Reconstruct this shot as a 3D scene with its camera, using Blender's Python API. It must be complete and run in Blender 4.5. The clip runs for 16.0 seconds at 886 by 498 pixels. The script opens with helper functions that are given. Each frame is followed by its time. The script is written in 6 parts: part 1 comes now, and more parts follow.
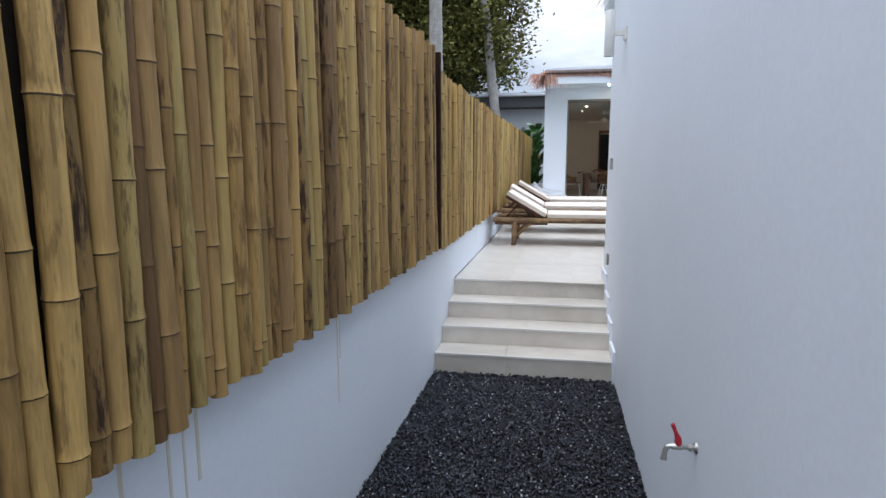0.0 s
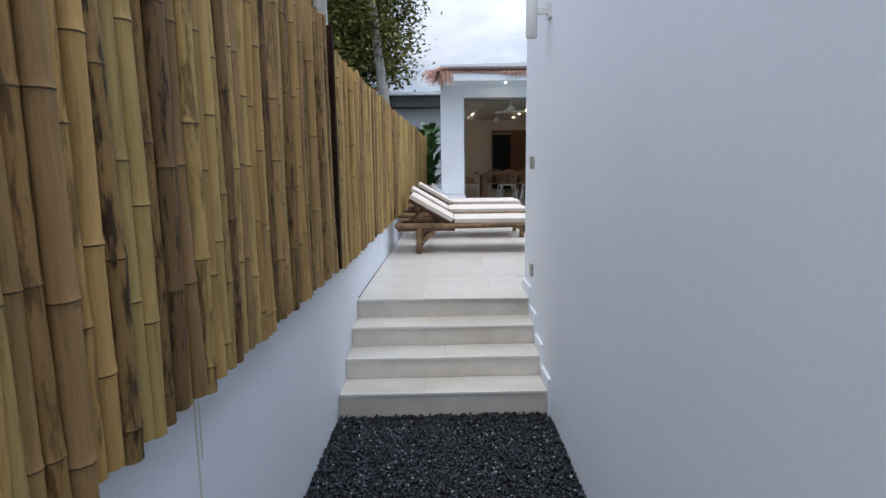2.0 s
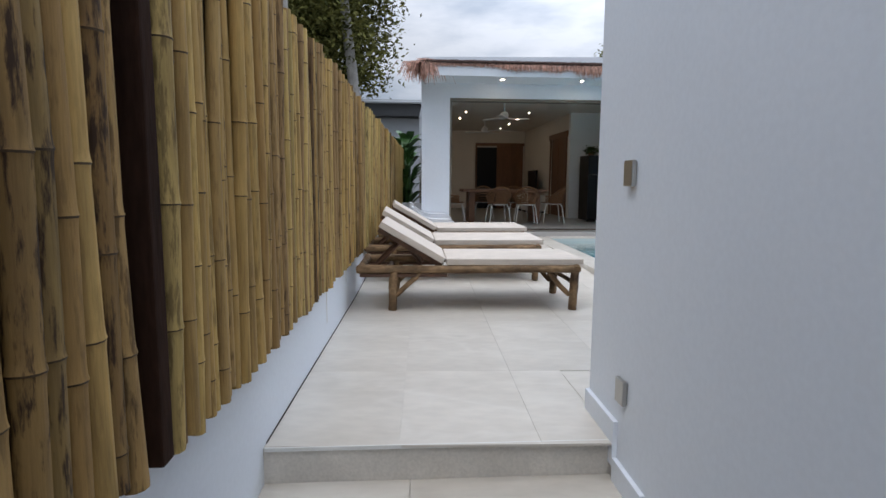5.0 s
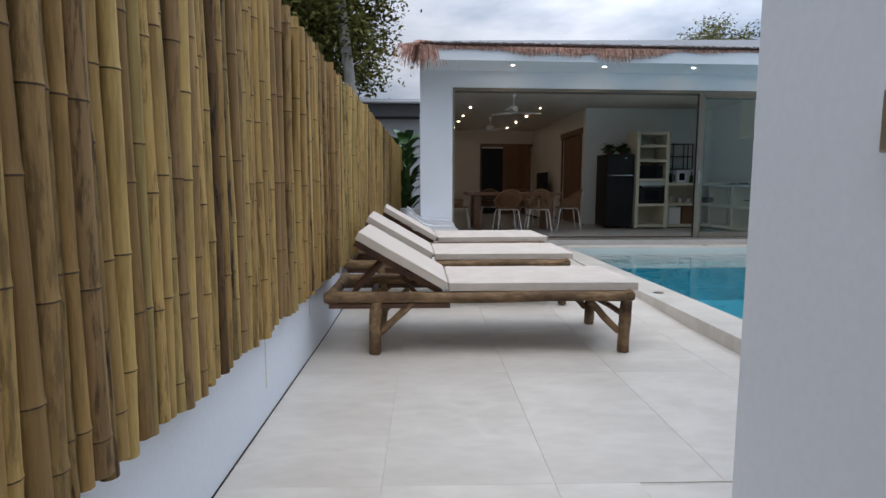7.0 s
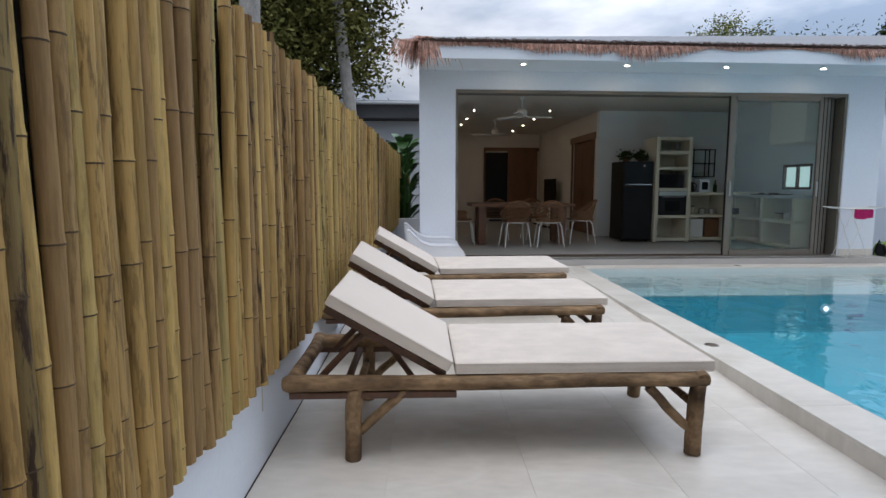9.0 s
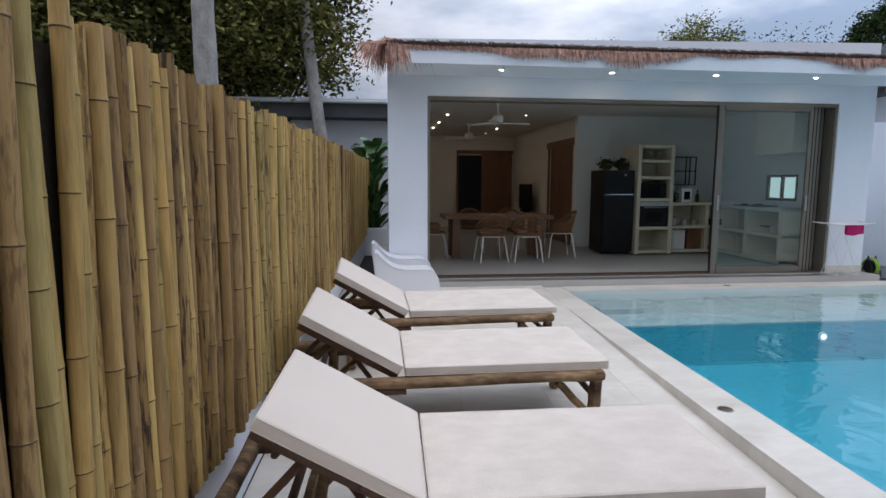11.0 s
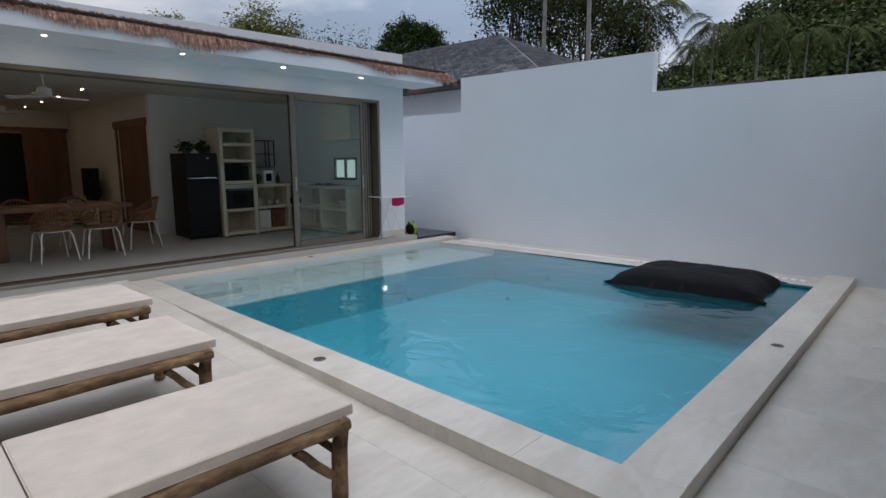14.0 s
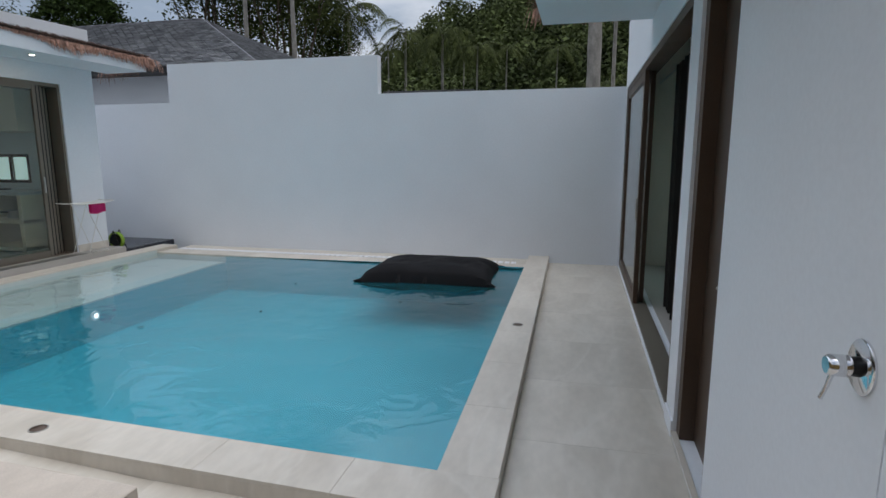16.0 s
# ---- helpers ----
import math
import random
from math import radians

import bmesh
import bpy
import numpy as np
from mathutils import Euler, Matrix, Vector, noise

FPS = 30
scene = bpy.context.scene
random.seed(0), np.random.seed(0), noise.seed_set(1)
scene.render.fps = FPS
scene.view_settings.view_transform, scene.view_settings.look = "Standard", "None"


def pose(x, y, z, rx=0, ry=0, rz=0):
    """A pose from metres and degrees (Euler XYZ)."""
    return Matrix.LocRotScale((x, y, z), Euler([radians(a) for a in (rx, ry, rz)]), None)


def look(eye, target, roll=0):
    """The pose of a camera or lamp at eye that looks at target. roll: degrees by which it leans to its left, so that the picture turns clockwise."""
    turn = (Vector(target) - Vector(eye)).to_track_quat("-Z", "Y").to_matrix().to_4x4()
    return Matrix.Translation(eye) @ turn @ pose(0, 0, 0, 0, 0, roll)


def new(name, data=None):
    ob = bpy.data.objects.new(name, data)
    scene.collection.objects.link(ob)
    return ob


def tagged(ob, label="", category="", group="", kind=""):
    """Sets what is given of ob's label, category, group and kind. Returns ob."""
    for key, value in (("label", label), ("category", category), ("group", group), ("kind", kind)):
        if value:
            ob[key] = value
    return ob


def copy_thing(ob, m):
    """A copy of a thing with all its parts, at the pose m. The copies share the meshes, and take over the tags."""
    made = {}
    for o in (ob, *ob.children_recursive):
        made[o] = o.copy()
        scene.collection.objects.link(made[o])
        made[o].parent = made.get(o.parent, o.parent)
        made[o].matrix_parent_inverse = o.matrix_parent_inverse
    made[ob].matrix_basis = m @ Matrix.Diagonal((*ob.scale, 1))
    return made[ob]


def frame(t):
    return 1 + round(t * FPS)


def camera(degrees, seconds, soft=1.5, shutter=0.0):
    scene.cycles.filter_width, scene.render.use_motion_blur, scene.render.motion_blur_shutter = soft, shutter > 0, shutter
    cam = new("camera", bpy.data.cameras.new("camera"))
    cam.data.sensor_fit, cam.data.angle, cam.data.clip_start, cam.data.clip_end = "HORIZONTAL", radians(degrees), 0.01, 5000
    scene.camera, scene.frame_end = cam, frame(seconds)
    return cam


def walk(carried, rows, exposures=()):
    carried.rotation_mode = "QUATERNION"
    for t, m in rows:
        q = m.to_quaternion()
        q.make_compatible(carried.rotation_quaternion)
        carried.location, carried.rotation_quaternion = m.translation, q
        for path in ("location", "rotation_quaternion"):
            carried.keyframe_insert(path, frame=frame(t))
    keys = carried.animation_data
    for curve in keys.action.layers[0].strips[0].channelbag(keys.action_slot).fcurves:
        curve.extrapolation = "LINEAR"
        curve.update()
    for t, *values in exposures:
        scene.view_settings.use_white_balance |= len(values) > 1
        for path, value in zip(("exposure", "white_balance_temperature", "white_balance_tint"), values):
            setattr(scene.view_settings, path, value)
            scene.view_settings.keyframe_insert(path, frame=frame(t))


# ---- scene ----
cam = camera(76.8, 16.0)
PATH = [
    (0, (-0.107, -0.023, 1.148), (-0.445, 1.926, 0.85), -0.1),
    (0.5, (-0.218, 0.136, 1.16), (-0.413, 2.104, 0.863), -0.2),
    (1, (-0.303, 0.279, 1.148), (-0.402, 2.256, 0.86), -0.5),
    (1.5, (-0.33, 0.47, 1.125), (-0.34, 2.448, 0.833), -0.5),
    (2, (-0.303, 0.779, 1.142), (-0.262, 2.757, 0.846), -0.7),
    (2.5, (-0.288, 1.11, 1.113), (-0.221, 3.087, 0.819), -0.7),
    (3, (-0.298, 1.51, 1.139), (-0.206, 3.486, 0.842), -0.5),
    (3.5, (-0.306, 1.94, 1.164), (-0.189, 3.915, 0.872), -0.3),
    (4, (-0.334, 2.36, 1.159), (-0.21, 4.338, 0.888), -0.1),
    (4.5, (-0.367, 2.797, 1.142), (-0.231, 4.776, 0.89), 0.4),
    (7, (-0.255, 4.576, 1.045), (-0.130, 6.56, 0.826), 0.1),
    (7.5, (-0.248, 4.757, 1.048), (-0.131, 6.742, 0.834), 0.1),
    (8, (-0.305, 5.084, 1.075), (-0.182, 7.068, 0.851), 0.3),
    (8.5, (-0.28, 5.336, 1.149), (-0.158, 7.319, 0.921), 0.3),
    (9, (-0.206, 5.558, 1.245), (-0.085, 7.542, 1.025), 0.1),
    (11.5, (-0.153, 6.291, 1.58), (0.161, 8.25, 1.33), 0.3),
    (12, (-0.283, 6.186, 1.619), (0.281, 8.086, 1.353), 0.4),
    (12.5, (-0.294, 6.113, 1.561), (0.625, 7.869, 1.298), -0.0),
    (13, (-0.366, 6.004, 1.571), (0.792, 7.611, 1.29), -0.2),
    (13.5, (-0.4, 5.981, 1.571), (0.917, 7.458, 1.278), -0.1),
    (14, (-0.312, 5.996, 1.556), (1.135, 7.343, 1.25), -0.3),
    (14.5, (-0.239, 6.062, 1.572), (1.362, 7.216, 1.245), -0.3),
    (15, (-0.242, 6.149, 1.562), (1.48, 7.113, 1.237), -0.2),
    (15.5, (-0.318, 6.314, 1.597), (1.517, 7.037, 1.266), -0.1),
    (16, (-0.351, 6.448, 1.647), (1.564, 6.919, 1.314), -0.1),
]
EXPOSURES = [(0, 0.73, 6250, 11), (1.5, 0.57, 6250, 11), (3.5, 0.3, 6350, 11), (4.5, 0.22, 6400, 11), (7, 0.02, 6400, 12), (9, 0.08, 6400, 12),
             (12.5, -0.12, 6250, 15), (13.5, -0.27, 6550, 14), (14.5, -0.34, 6700, 12), (16, -0.30, 6850, 11)]
walk(cam, [(t, look(eye, target, roll)) for t, eye, target, roll in PATH], EXPOSURES)

# ---- world and light ----
world = bpy.data.worlds.new("sky")
scene.world = world
world.use_nodes = True
wn, wl = world.node_tree.nodes, world.node_tree.links
bg = wn["Background"]
sky = wn.new("ShaderNodeTexSky")
sky.sky_type, sky.sun_disc = "NISHITA", False
sky.sun_elevation, sky.sun_rotation = radians(74), radians(164)
sky.air_density, sky.dust_density = 1.0, 2.0
wtc = wn.new("ShaderNodeTexCoord")
wmap = wn.new("ShaderNodeMapping")
wmap.inputs["Scale"].default_value = (1.0, 1.0, 3.2)
cloud = wn.new("ShaderNodeTexNoise")
cloud.inputs["Scale"].default_value, cloud.inputs["Detail"].default_value, cloud.inputs["Roughness"].default_value = 2.3, 7, 0.55
cramp = wn.new("ShaderNodeValToRGB")
cramp.color_ramp.elements[0].position, cramp.color_ramp.elements[0].color = 0.38, (3.4, 4.4, 5.9, 1)
cramp.color_ramp.elements[1].position, cramp.color_ramp.elements[1].color = 0.62, (9.6, 10.1, 11.0, 1)
wmix = wn.new("ShaderNodeMixRGB")
wmix.inputs["Fac"].default_value = 0.86
wl.new(wtc.outputs["Generated"], wmap.inputs["Vector"])
wl.new(wmap.outputs["Vector"], cloud.inputs["Vector"])
wl.new(cloud.outputs["Fac"], cramp.inputs["Fac"])
wl.new(sky.outputs["Color"], wmix.inputs[1])
wl.new(cramp.outputs["Color"], wmix.inputs[2])
# an overcast sky is brightest overhead
wsep, wmr, wvm = wn.new("ShaderNodeSeparateXYZ"), wn.new("ShaderNodeMapRange"), wn.new("ShaderNodeVectorMath")
wmr.inputs["From Min"].default_value, wmr.inputs["From Max"].default_value = 0.22, 1.0
wmr.inputs["To Min"].default_value, wmr.inputs["To Max"].default_value = 0.69, 2.3
wvm.operation = "SCALE"
wl.new(wtc.outputs["Generated"], wsep.inputs["Vector"])
wl.new(wsep.outputs["Z"], wmr.inputs["Value"])
wl.new(wmix.outputs["Color"], wvm.inputs[0])
wl.new(wmr.outputs["Result"], wvm.inputs["Scale"])
# thinner cloud, and so more light, on the seaward side
wdot, wside, wvs = wn.new("ShaderNodeVectorMath"), wn.new("ShaderNodeMapRange"), wn.new("ShaderNodeVectorMath")
wdot.operation, wvs.operation = "DOT_PRODUCT", "SCALE"
wdot.inputs[1].default_value = (0.80, 0.40, 0.45)
wside.inputs["From Min"].default_value, wside.inputs["From Max"].default_value = 0.4, 0.95
wside.inputs["To Min"].default_value, wside.inputs["To Max"].default_value = 1.0, 1.9
wl.new(wtc.outputs["Generated"], wdot.inputs[0])
wl.new(wdot.outputs["Value"], wside.inputs["Value"])
wl.new(wvm.outputs["Vector"], wvs.inputs[0])
wl.new(wside.outputs["Result"], wvs.inputs["Scale"])
wl.new(wvs.outputs["Vector"], bg.inputs["Color"])
bg.inputs["Strength"].default_value = 0.088

sun = new("sun", bpy.data.lights.new("sun", "SUN"))
sun.data.energy, sun.data.angle, sun.data.color = 1.05, radians(55), (1.0, 0.98, 0.95)
sun.matrix_world = look((0, 0, 0), (0.10, 0.36, -1.3))


# ---- materials ----
def rgb(c):
    return (*c, 1.0)


def material(name, base, rough=0.6, dark=0.8, scale=6.0, fine=60.0, bump=0.15, metal=0.0, spec=0.5, vary=0.0, stretch=(1, 1, 1), hue=None, island=False, dist=0.01):
    """A node material: two scales of noise on the base colour, fine relief, and variation from object to object."""
    m = bpy.data.materials.new(name)
    m.use_nodes = True
    n, l = m.node_tree.nodes, m.node_tree.links
    p = n["Principled BSDF"]
    p.inputs["Metallic"].default_value = metal
    p.inputs["Specular IOR Level"].default_value = spec
    tc, mp = n.new("ShaderNodeTexCoord"), n.new("ShaderNodeMapping")
    mp.inputs["Scale"].default_value = stretch
    l.new(tc.outputs["Object"], mp.inputs["Vector"])
    big, small = n.new("ShaderNodeTexNoise"), n.new("ShaderNodeTexNoise")
    big.inputs["Scale"].default_value, big.inputs["Detail"].default_value = scale, 4
    small.inputs["Scale"].default_value, small.inputs["Detail"].default_value = fine, 3
    for t in (big, small):
        l.new(mp.outputs["Vector"], t.inputs["Vector"])
    ramp = n.new("ShaderNodeValToRGB")
    ramp.color_ramp.elements[0].position, ramp.color_ramp.elements[1].position = 0.32, 0.68
    ramp.color_ramp.elements[0].color = rgb([c * dark for c in base])
    ramp.color_ramp.elements[1].color = rgb(hue or base)
    l.new(big.outputs["Fac"], ramp.inputs["Fac"])
    fin = n.new("ShaderNodeMixRGB")
    fin.blend_type = "MULTIPLY"
    fin.inputs["Fac"].default_value = 1.0
    r2 = n.new("ShaderNodeValToRGB")
    low = 1 - (1 - dark) * 0.6
    r2.color_ramp.elements[0].position, r2.color_ramp.elements[1].position = 0.35, 0.65
    r2.color_ramp.elements[0].color, r2.color_ramp.elements[1].color = (low, low, low, 1), (1, 1, 1, 1)
    l.new(small.outputs["Fac"], r2.inputs["Fac"])
    l.new(ramp.outputs["Color"], fin.inputs[1])
    l.new(r2.outputs["Color"], fin.inputs[2])
    out = fin.outputs["Color"]
    if vary:
        hsv = n.new("ShaderNodeHueSaturation")
        if island:
            src = n.new("ShaderNodeNewGeometry").outputs["Random Per Island"]
        else:
            src = n.new("ShaderNodeObjectInfo").outputs["Random"]
        mr = n.new("ShaderNodeMapRange")
        mr.inputs["To Min"].default_value, mr.inputs["To Max"].default_value = 1 - vary, 1 + vary
        l.new(src, mr.inputs["Value"])
        l.new(mr.outputs["Result"], hsv.inputs["Value"])
        l.new(out, hsv.inputs["Color"])
        out = hsv.outputs["Color"]
    l.new(out, p.inputs["Base Color"])
    rr = n.new("ShaderNodeMapRange")
    rr.inputs["To Min"].default_value, rr.inputs["To Max"].default_value = max(rough - 0.1, 0.02), min(rough + 0.1, 1)
    l.new(big.outputs["Fac"], rr.inputs["Value"])
    l.new(rr.outputs["Result"], p.inputs["Roughness"])
    if bump:
        b = n.new("ShaderNodeBump")
        b.inputs["Strength"].default_value, b.inputs["Distance"].default_value = bump, dist
        l.new(small.outputs["Fac"], b.inputs["Height"])
        l.new(b.outputs["Normal"], p.inputs["Normal"])
    return m


def glow(name, colour, strength):
    m = bpy.data.materials.new(name)
    m.use_nodes = True
    p = m.node_tree.nodes["Principled BSDF"]
    p.inputs["Base Color"].default_value = rgb(colour)
    p.inputs["Emission Color"].default_value = rgb(colour)
    p.inputs["Emission Strength"].default_value = strength
    return m


def clear(name, tint, rough=0.0, ior=1.45, wave=0.0, wscale=3.0, gloss=(1, 1, 1), wdist=0.03, haze=0.0, body=(0.1, 0.5, 0.6)):
    """Glass or water: what lies behind, tinted, under a mirror layer that Fresnel drives."""
    m = bpy.data.materials.new(name)
    m.use_nodes = True
    n, l = m.node_tree.nodes, m.node_tree.links
    n.remove(n["Principled BSDF"])
    tr, gl, mx, fr = n.new("ShaderNodeBsdfTransparent"), n.new("ShaderNodeBsdfGlossy"), n.new("ShaderNodeMixShader"), n.new("ShaderNodeLayerWeight")
    tr.inputs["Color"].default_value = rgb(tint)
    gl.inputs["Color"].default_value, gl.inputs["Roughness"].default_value = rgb(gloss), rough
    # mirror share after Schlick, the same on both faces of a pane
    f0 = ((ior - 1) / (ior + 1)) ** 2
    fr.inputs["Blend"].default_value = 0.5
    power, share = n.new("ShaderNodeMath"), n.new("ShaderNodeMath")
    power.operation, power.inputs[1].default_value = "POWER", 5.0
    share.operation, share.inputs[1].default_value, share.inputs[2].default_value = "MULTIPLY_ADD", 1 - f0, f0
    l.new(fr.outputs["Facing"], power.inputs[0])
    l.new(power.outputs[0], share.inputs[0])
    l.new(share.outputs[0], mx.inputs["Fac"])
    below = tr.outputs["BSDF"]
    if haze:
        # light scattered back by the water itself
        df, mh = n.new("ShaderNodeBsdfDiffuse"), n.new("ShaderNodeMixShader")
        df.inputs["Color"].default_value, mh.inputs["Fac"].default_value = rgb(body), haze
        l.new(tr.outputs["BSDF"], mh.inputs[1])
        l.new(df.outputs["BSDF"], mh.inputs[2])
        below = mh.outputs["Shader"]
    l.new(below, mx.inputs[1])
    l.new(gl.outputs["BSDF"], mx.inputs[2])
    l.new(mx.outputs["Shader"], n["Material Output"].inputs["Surface"])
    if wave:
        tc, no, b = n.new("ShaderNodeTexCoord"), n.new("ShaderNodeTexNoise"), n.new("ShaderNodeBump")
        no.inputs["Scale"].default_value, no.inputs["Detail"].default_value, no.inputs["Distortion"].default_value = wscale, 2.5, 0.6
        b.inputs["Strength"].default_value, b.inputs["Distance"].default_value = wave, wdist
        l.new(tc.outputs["Object"], no.inputs["Vector"])
        l.new(no.outputs["Fac"], b.inputs["Height"])
        l.new(b.outputs["Normal"], gl.inputs["Normal"])
        l.new(b.outputs["Normal"], fr.inputs["Normal"])
    return m


WHITE = material("white_plaster", (0.775, 0.81, 0.855), 0.75, 0.95, 0.9, 45, 0.012)
WHITE_IN = material("interior_plaster", (0.76, 0.70, 0.62), 0.8, 0.95, 1.5, 40, 0.08)
TILE = material("stone_tile", (0.62, 0.565, 0.485), 0.34, 0.89, 1.4, 9, 0.02, vary=0.025, stretch=(1, 2.2, 1), hue=(0.69, 0.64, 0.565))


def add_veins(m, tint, amount):
    """Pale drifting veins, another run of them in each tile."""
    n, l = m.node_tree.nodes, m.node_tree.links
    p = n["Principled BSDF"]
    was = p.inputs["Base Color"].links[0].from_socket
    tc, info, add = n.new("ShaderNodeTexCoord"), n.new("ShaderNodeObjectInfo"), n.new("ShaderNodeVectorMath")
    mul, mp, t = n.new("ShaderNodeMath"), n.new("ShaderNodeMapping"), n.new("ShaderNodeTexNoise")
    mul.operation, mul.inputs[1].default_value = "MULTIPLY", 41.0
    add.operation = "ADD"
    mp.inputs["Scale"].default_value, mp.inputs["Rotation"].default_value = (0.8, 2.0, 1.0), (0, 0, 0.5)
    t.inputs["Scale"].default_value, t.inputs["Detail"].default_value, t.inputs["Distortion"].default_value = 0.8, 4.0, 0.8
    off, mag, ramp, mix = n.new("ShaderNodeMath"), n.new("ShaderNodeMath"), n.new("ShaderNodeMapRange"), n.new("ShaderNodeMixRGB")
    off.operation, off.inputs[1].default_value = "SUBTRACT", 0.5
    mag.operation = "ABSOLUTE"
    ramp.inputs["From Min"].default_value, ramp.inputs["From Max"].default_value = 0.0, 0.035
    ramp.inputs["To Min"].default_value, ramp.inputs["To Max"].default_value = amount, 0.0
    mix.inputs[2].default_value = rgb(tint)
    l.new(info.outputs["Random"], mul.inputs[0])
    l.new(tc.outputs["Object"], add.inputs[0])
    l.new(mul.outputs[0], add.inputs[1])
    l.new(add.outputs[0], mp.inputs["Vector"])
    l.new(mp.outputs["Vector"], t.inputs["Vector"])
    l.new(t.outputs["Fac"], off.inputs[0])
    l.new(off.outputs[0], mag.inputs[0])
    l.new(mag.outputs[0], ramp.inputs["Value"])
    l.new(ramp.outputs["Result"], mix.inputs["Fac"])
    l.new(was, mix.inputs[1])
    l.new(mix.outputs["Color"], p.inputs["Base Color"])


add_veins(TILE, (0.76, 0.725, 0.66), 0.22)
GROUT = material("tile_grout", (0.66, 0.615, 0.545), 0.9, 0.85, 5, 80, 0.2)
GRAVEL = material("black_gravel", (0.037, 0.042, 0.055), 0.26, 0.45, 30, 120, 0.3, vary=0.95, island=True)
GRAVEL_BED = material("gravel_bed", (0.025, 0.026, 0.03), 0.9, 0.5, 40, 150, 0.8)
# near-black: painted shade between bamboo poles, also the dark deck joint
SHADE_JOINT = material("pole_shade_and_joint", (0.035, 0.026, 0.016), 0.9, 0.6, 8, 60, 0.3)
POOL = material("pool_mosaic", (0.045, 0.365, 0.45), 0.35, 0.94, 0.9, 40, 0.02, hue=(0.065, 0.405, 0.495))
SHELF_POOL = material("pale_pool_shelf", (0.54, 0.585, 0.565), 0.4, 0.93, 1.5, 40, 0.02)
WATER = clear("pool_water", (0.82, 0.96, 0.99), 0.0, 1.33, 0.9, 3.0, wdist=0.016, haze=0.10, body=(0.04, 0.42, 0.53))
WATER_SHALLOW = clear("shallow_pool_water", (0.90, 0.98, 0.99), 0.0, 1.33, 0.9, 3.0, wdist=0.016, haze=0.06, body=(0.3, 0.55, 0.6))
LOG = material("peeled_log", (0.19, 0.108, 0.055), 0.68, 0.34, 11, 70, 0.8, vary=0.16, stretch=(0.22, 1, 0.4), hue=(0.39, 0.25, 0.135), spec=0.22)
RED_WOOD = material("reddish_plank", (0.14, 0.065, 0.035), 0.6, 0.6, 6, 40, 0.3, vary=0.15)
CUSHION = material("cream_canvas", (0.635, 0.56, 0.485), 0.9, 0.96, 3, 140, 0.10, vary=0.02, spec=0.2)
CUSHION_STAIN = material("cream_canvas_weathered", (0.645, 0.57, 0.495), 0.9, 0.87, 7, 140, 0.10, stretch=(1, 1.6, 1), spec=0.2)
BRONZE = material("bronze_aluminium", (0.20, 0.175, 0.14), 0.45, 0.9, 3, 90, 0.03, metal=0.35)
DARK_BRONZE = material("dark_bronze_aluminium", (0.105, 0.068, 0.047), 0.45, 0.85, 3, 90, 0.03, metal=0.3)
GLASS = clear("window_glass", (0.90, 0.97, 0.945), 0.0, 1.5)
THATCH = material("dry_thatch", (0.56, 0.28, 0.20), 0.85, 0.55, 20, 60, 0.3, vary=0.5, island=True, hue=(0.72, 0.43, 0.33))
THATCH_DARK = material("weathered_thatch", (0.10, 0.055, 0.04), 0.9, 0.5, 20, 60, 0.3, vary=0.4, island=True)
FLOOR_IN = material("grey_floor_tile", (0.44, 0.42, 0.39), 0.35, 0.93, 2, 25, 0.03, vary=0.03)
BLACK = material("black_gloss", (0.009, 0.009, 0.010), 0.35, 0.8, 4, 50, 0.01, spec=0.25)
CHAR = material("charcoal_fabric", (0.010, 0.010, 0.012), 0.8, 0.7, 4, 160, 0.2, spec=0.15)
KITCHEN = material("kitchen_plaster", (0.87, 0.88, 0.86), 0.8, 0.95, 1.5, 40, 0.06)
CREAM = material("cream_plaster", (0.60, 0.55, 0.42), 0.8, 0.94, 2, 40, 0.08)
TEAK = material("teak", (0.22, 0.10, 0.045), 0.5, 0.7, 4, 30, 0.12, stretch=(1, 1, 0.2))
TABLE_WOOD = material("slab_wood", (0.23, 0.10, 0.045), 0.45, 0.65, 5, 30, 0.1, stretch=(0.2, 1, 1))
RATTAN = material("rattan", (0.25, 0.118, 0.048), 0.6, 0.7, 20, 90, 0.2)
WHITE_METAL = material("white_powder_coat", (0.75, 0.74, 0.70), 0.4, 0.95, 5, 60, 0.02)
PLASTIC = material("white_moulded_plastic", (0.80, 0.81, 0.84), 0.35, 0.97, 2, 60, 0.02)
CHROME = material("chrome", (0.8, 0.8, 0.82), 0.1, 0.95, 5, 80, 0.0, metal=1.0)
BRUSHED = material("brushed_steel", (0.5, 0.49, 0.46), 0.35, 0.9, 5, 120, 0.05, metal=0.9)
RED = material("red_lever", (0.45, 0.015, 0.03), 0.35, 0.8, 8, 60, 0.02)
PINK = material("pink_cloth", (0.75, 0.03, 0.22), 0.85, 0.85, 6, 120, 0.15)
GREY_WALL = material("grey_render", (0.44, 0.46, 0.48), 0.8, 0.92, 1, 30, 0.1)
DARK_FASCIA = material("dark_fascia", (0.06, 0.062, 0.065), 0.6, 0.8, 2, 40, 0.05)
SHINGLE = material("grey_shingle", (0.15, 0.16, 0.18), 0.75, 0.7, 4, 60, 0.3, vary=0.35, hue=(0.23, 0.24, 0.26))
BARK = material("grey_palm_bark", (0.40, 0.38, 0.35), 0.9, 0.6, 6, 40, 0.5, stretch=(1, 1, 0.5))
BARK_DARK = material("brown_bark", (0.10, 0.075, 0.05), 0.9, 0.6, 6, 40, 0.5)
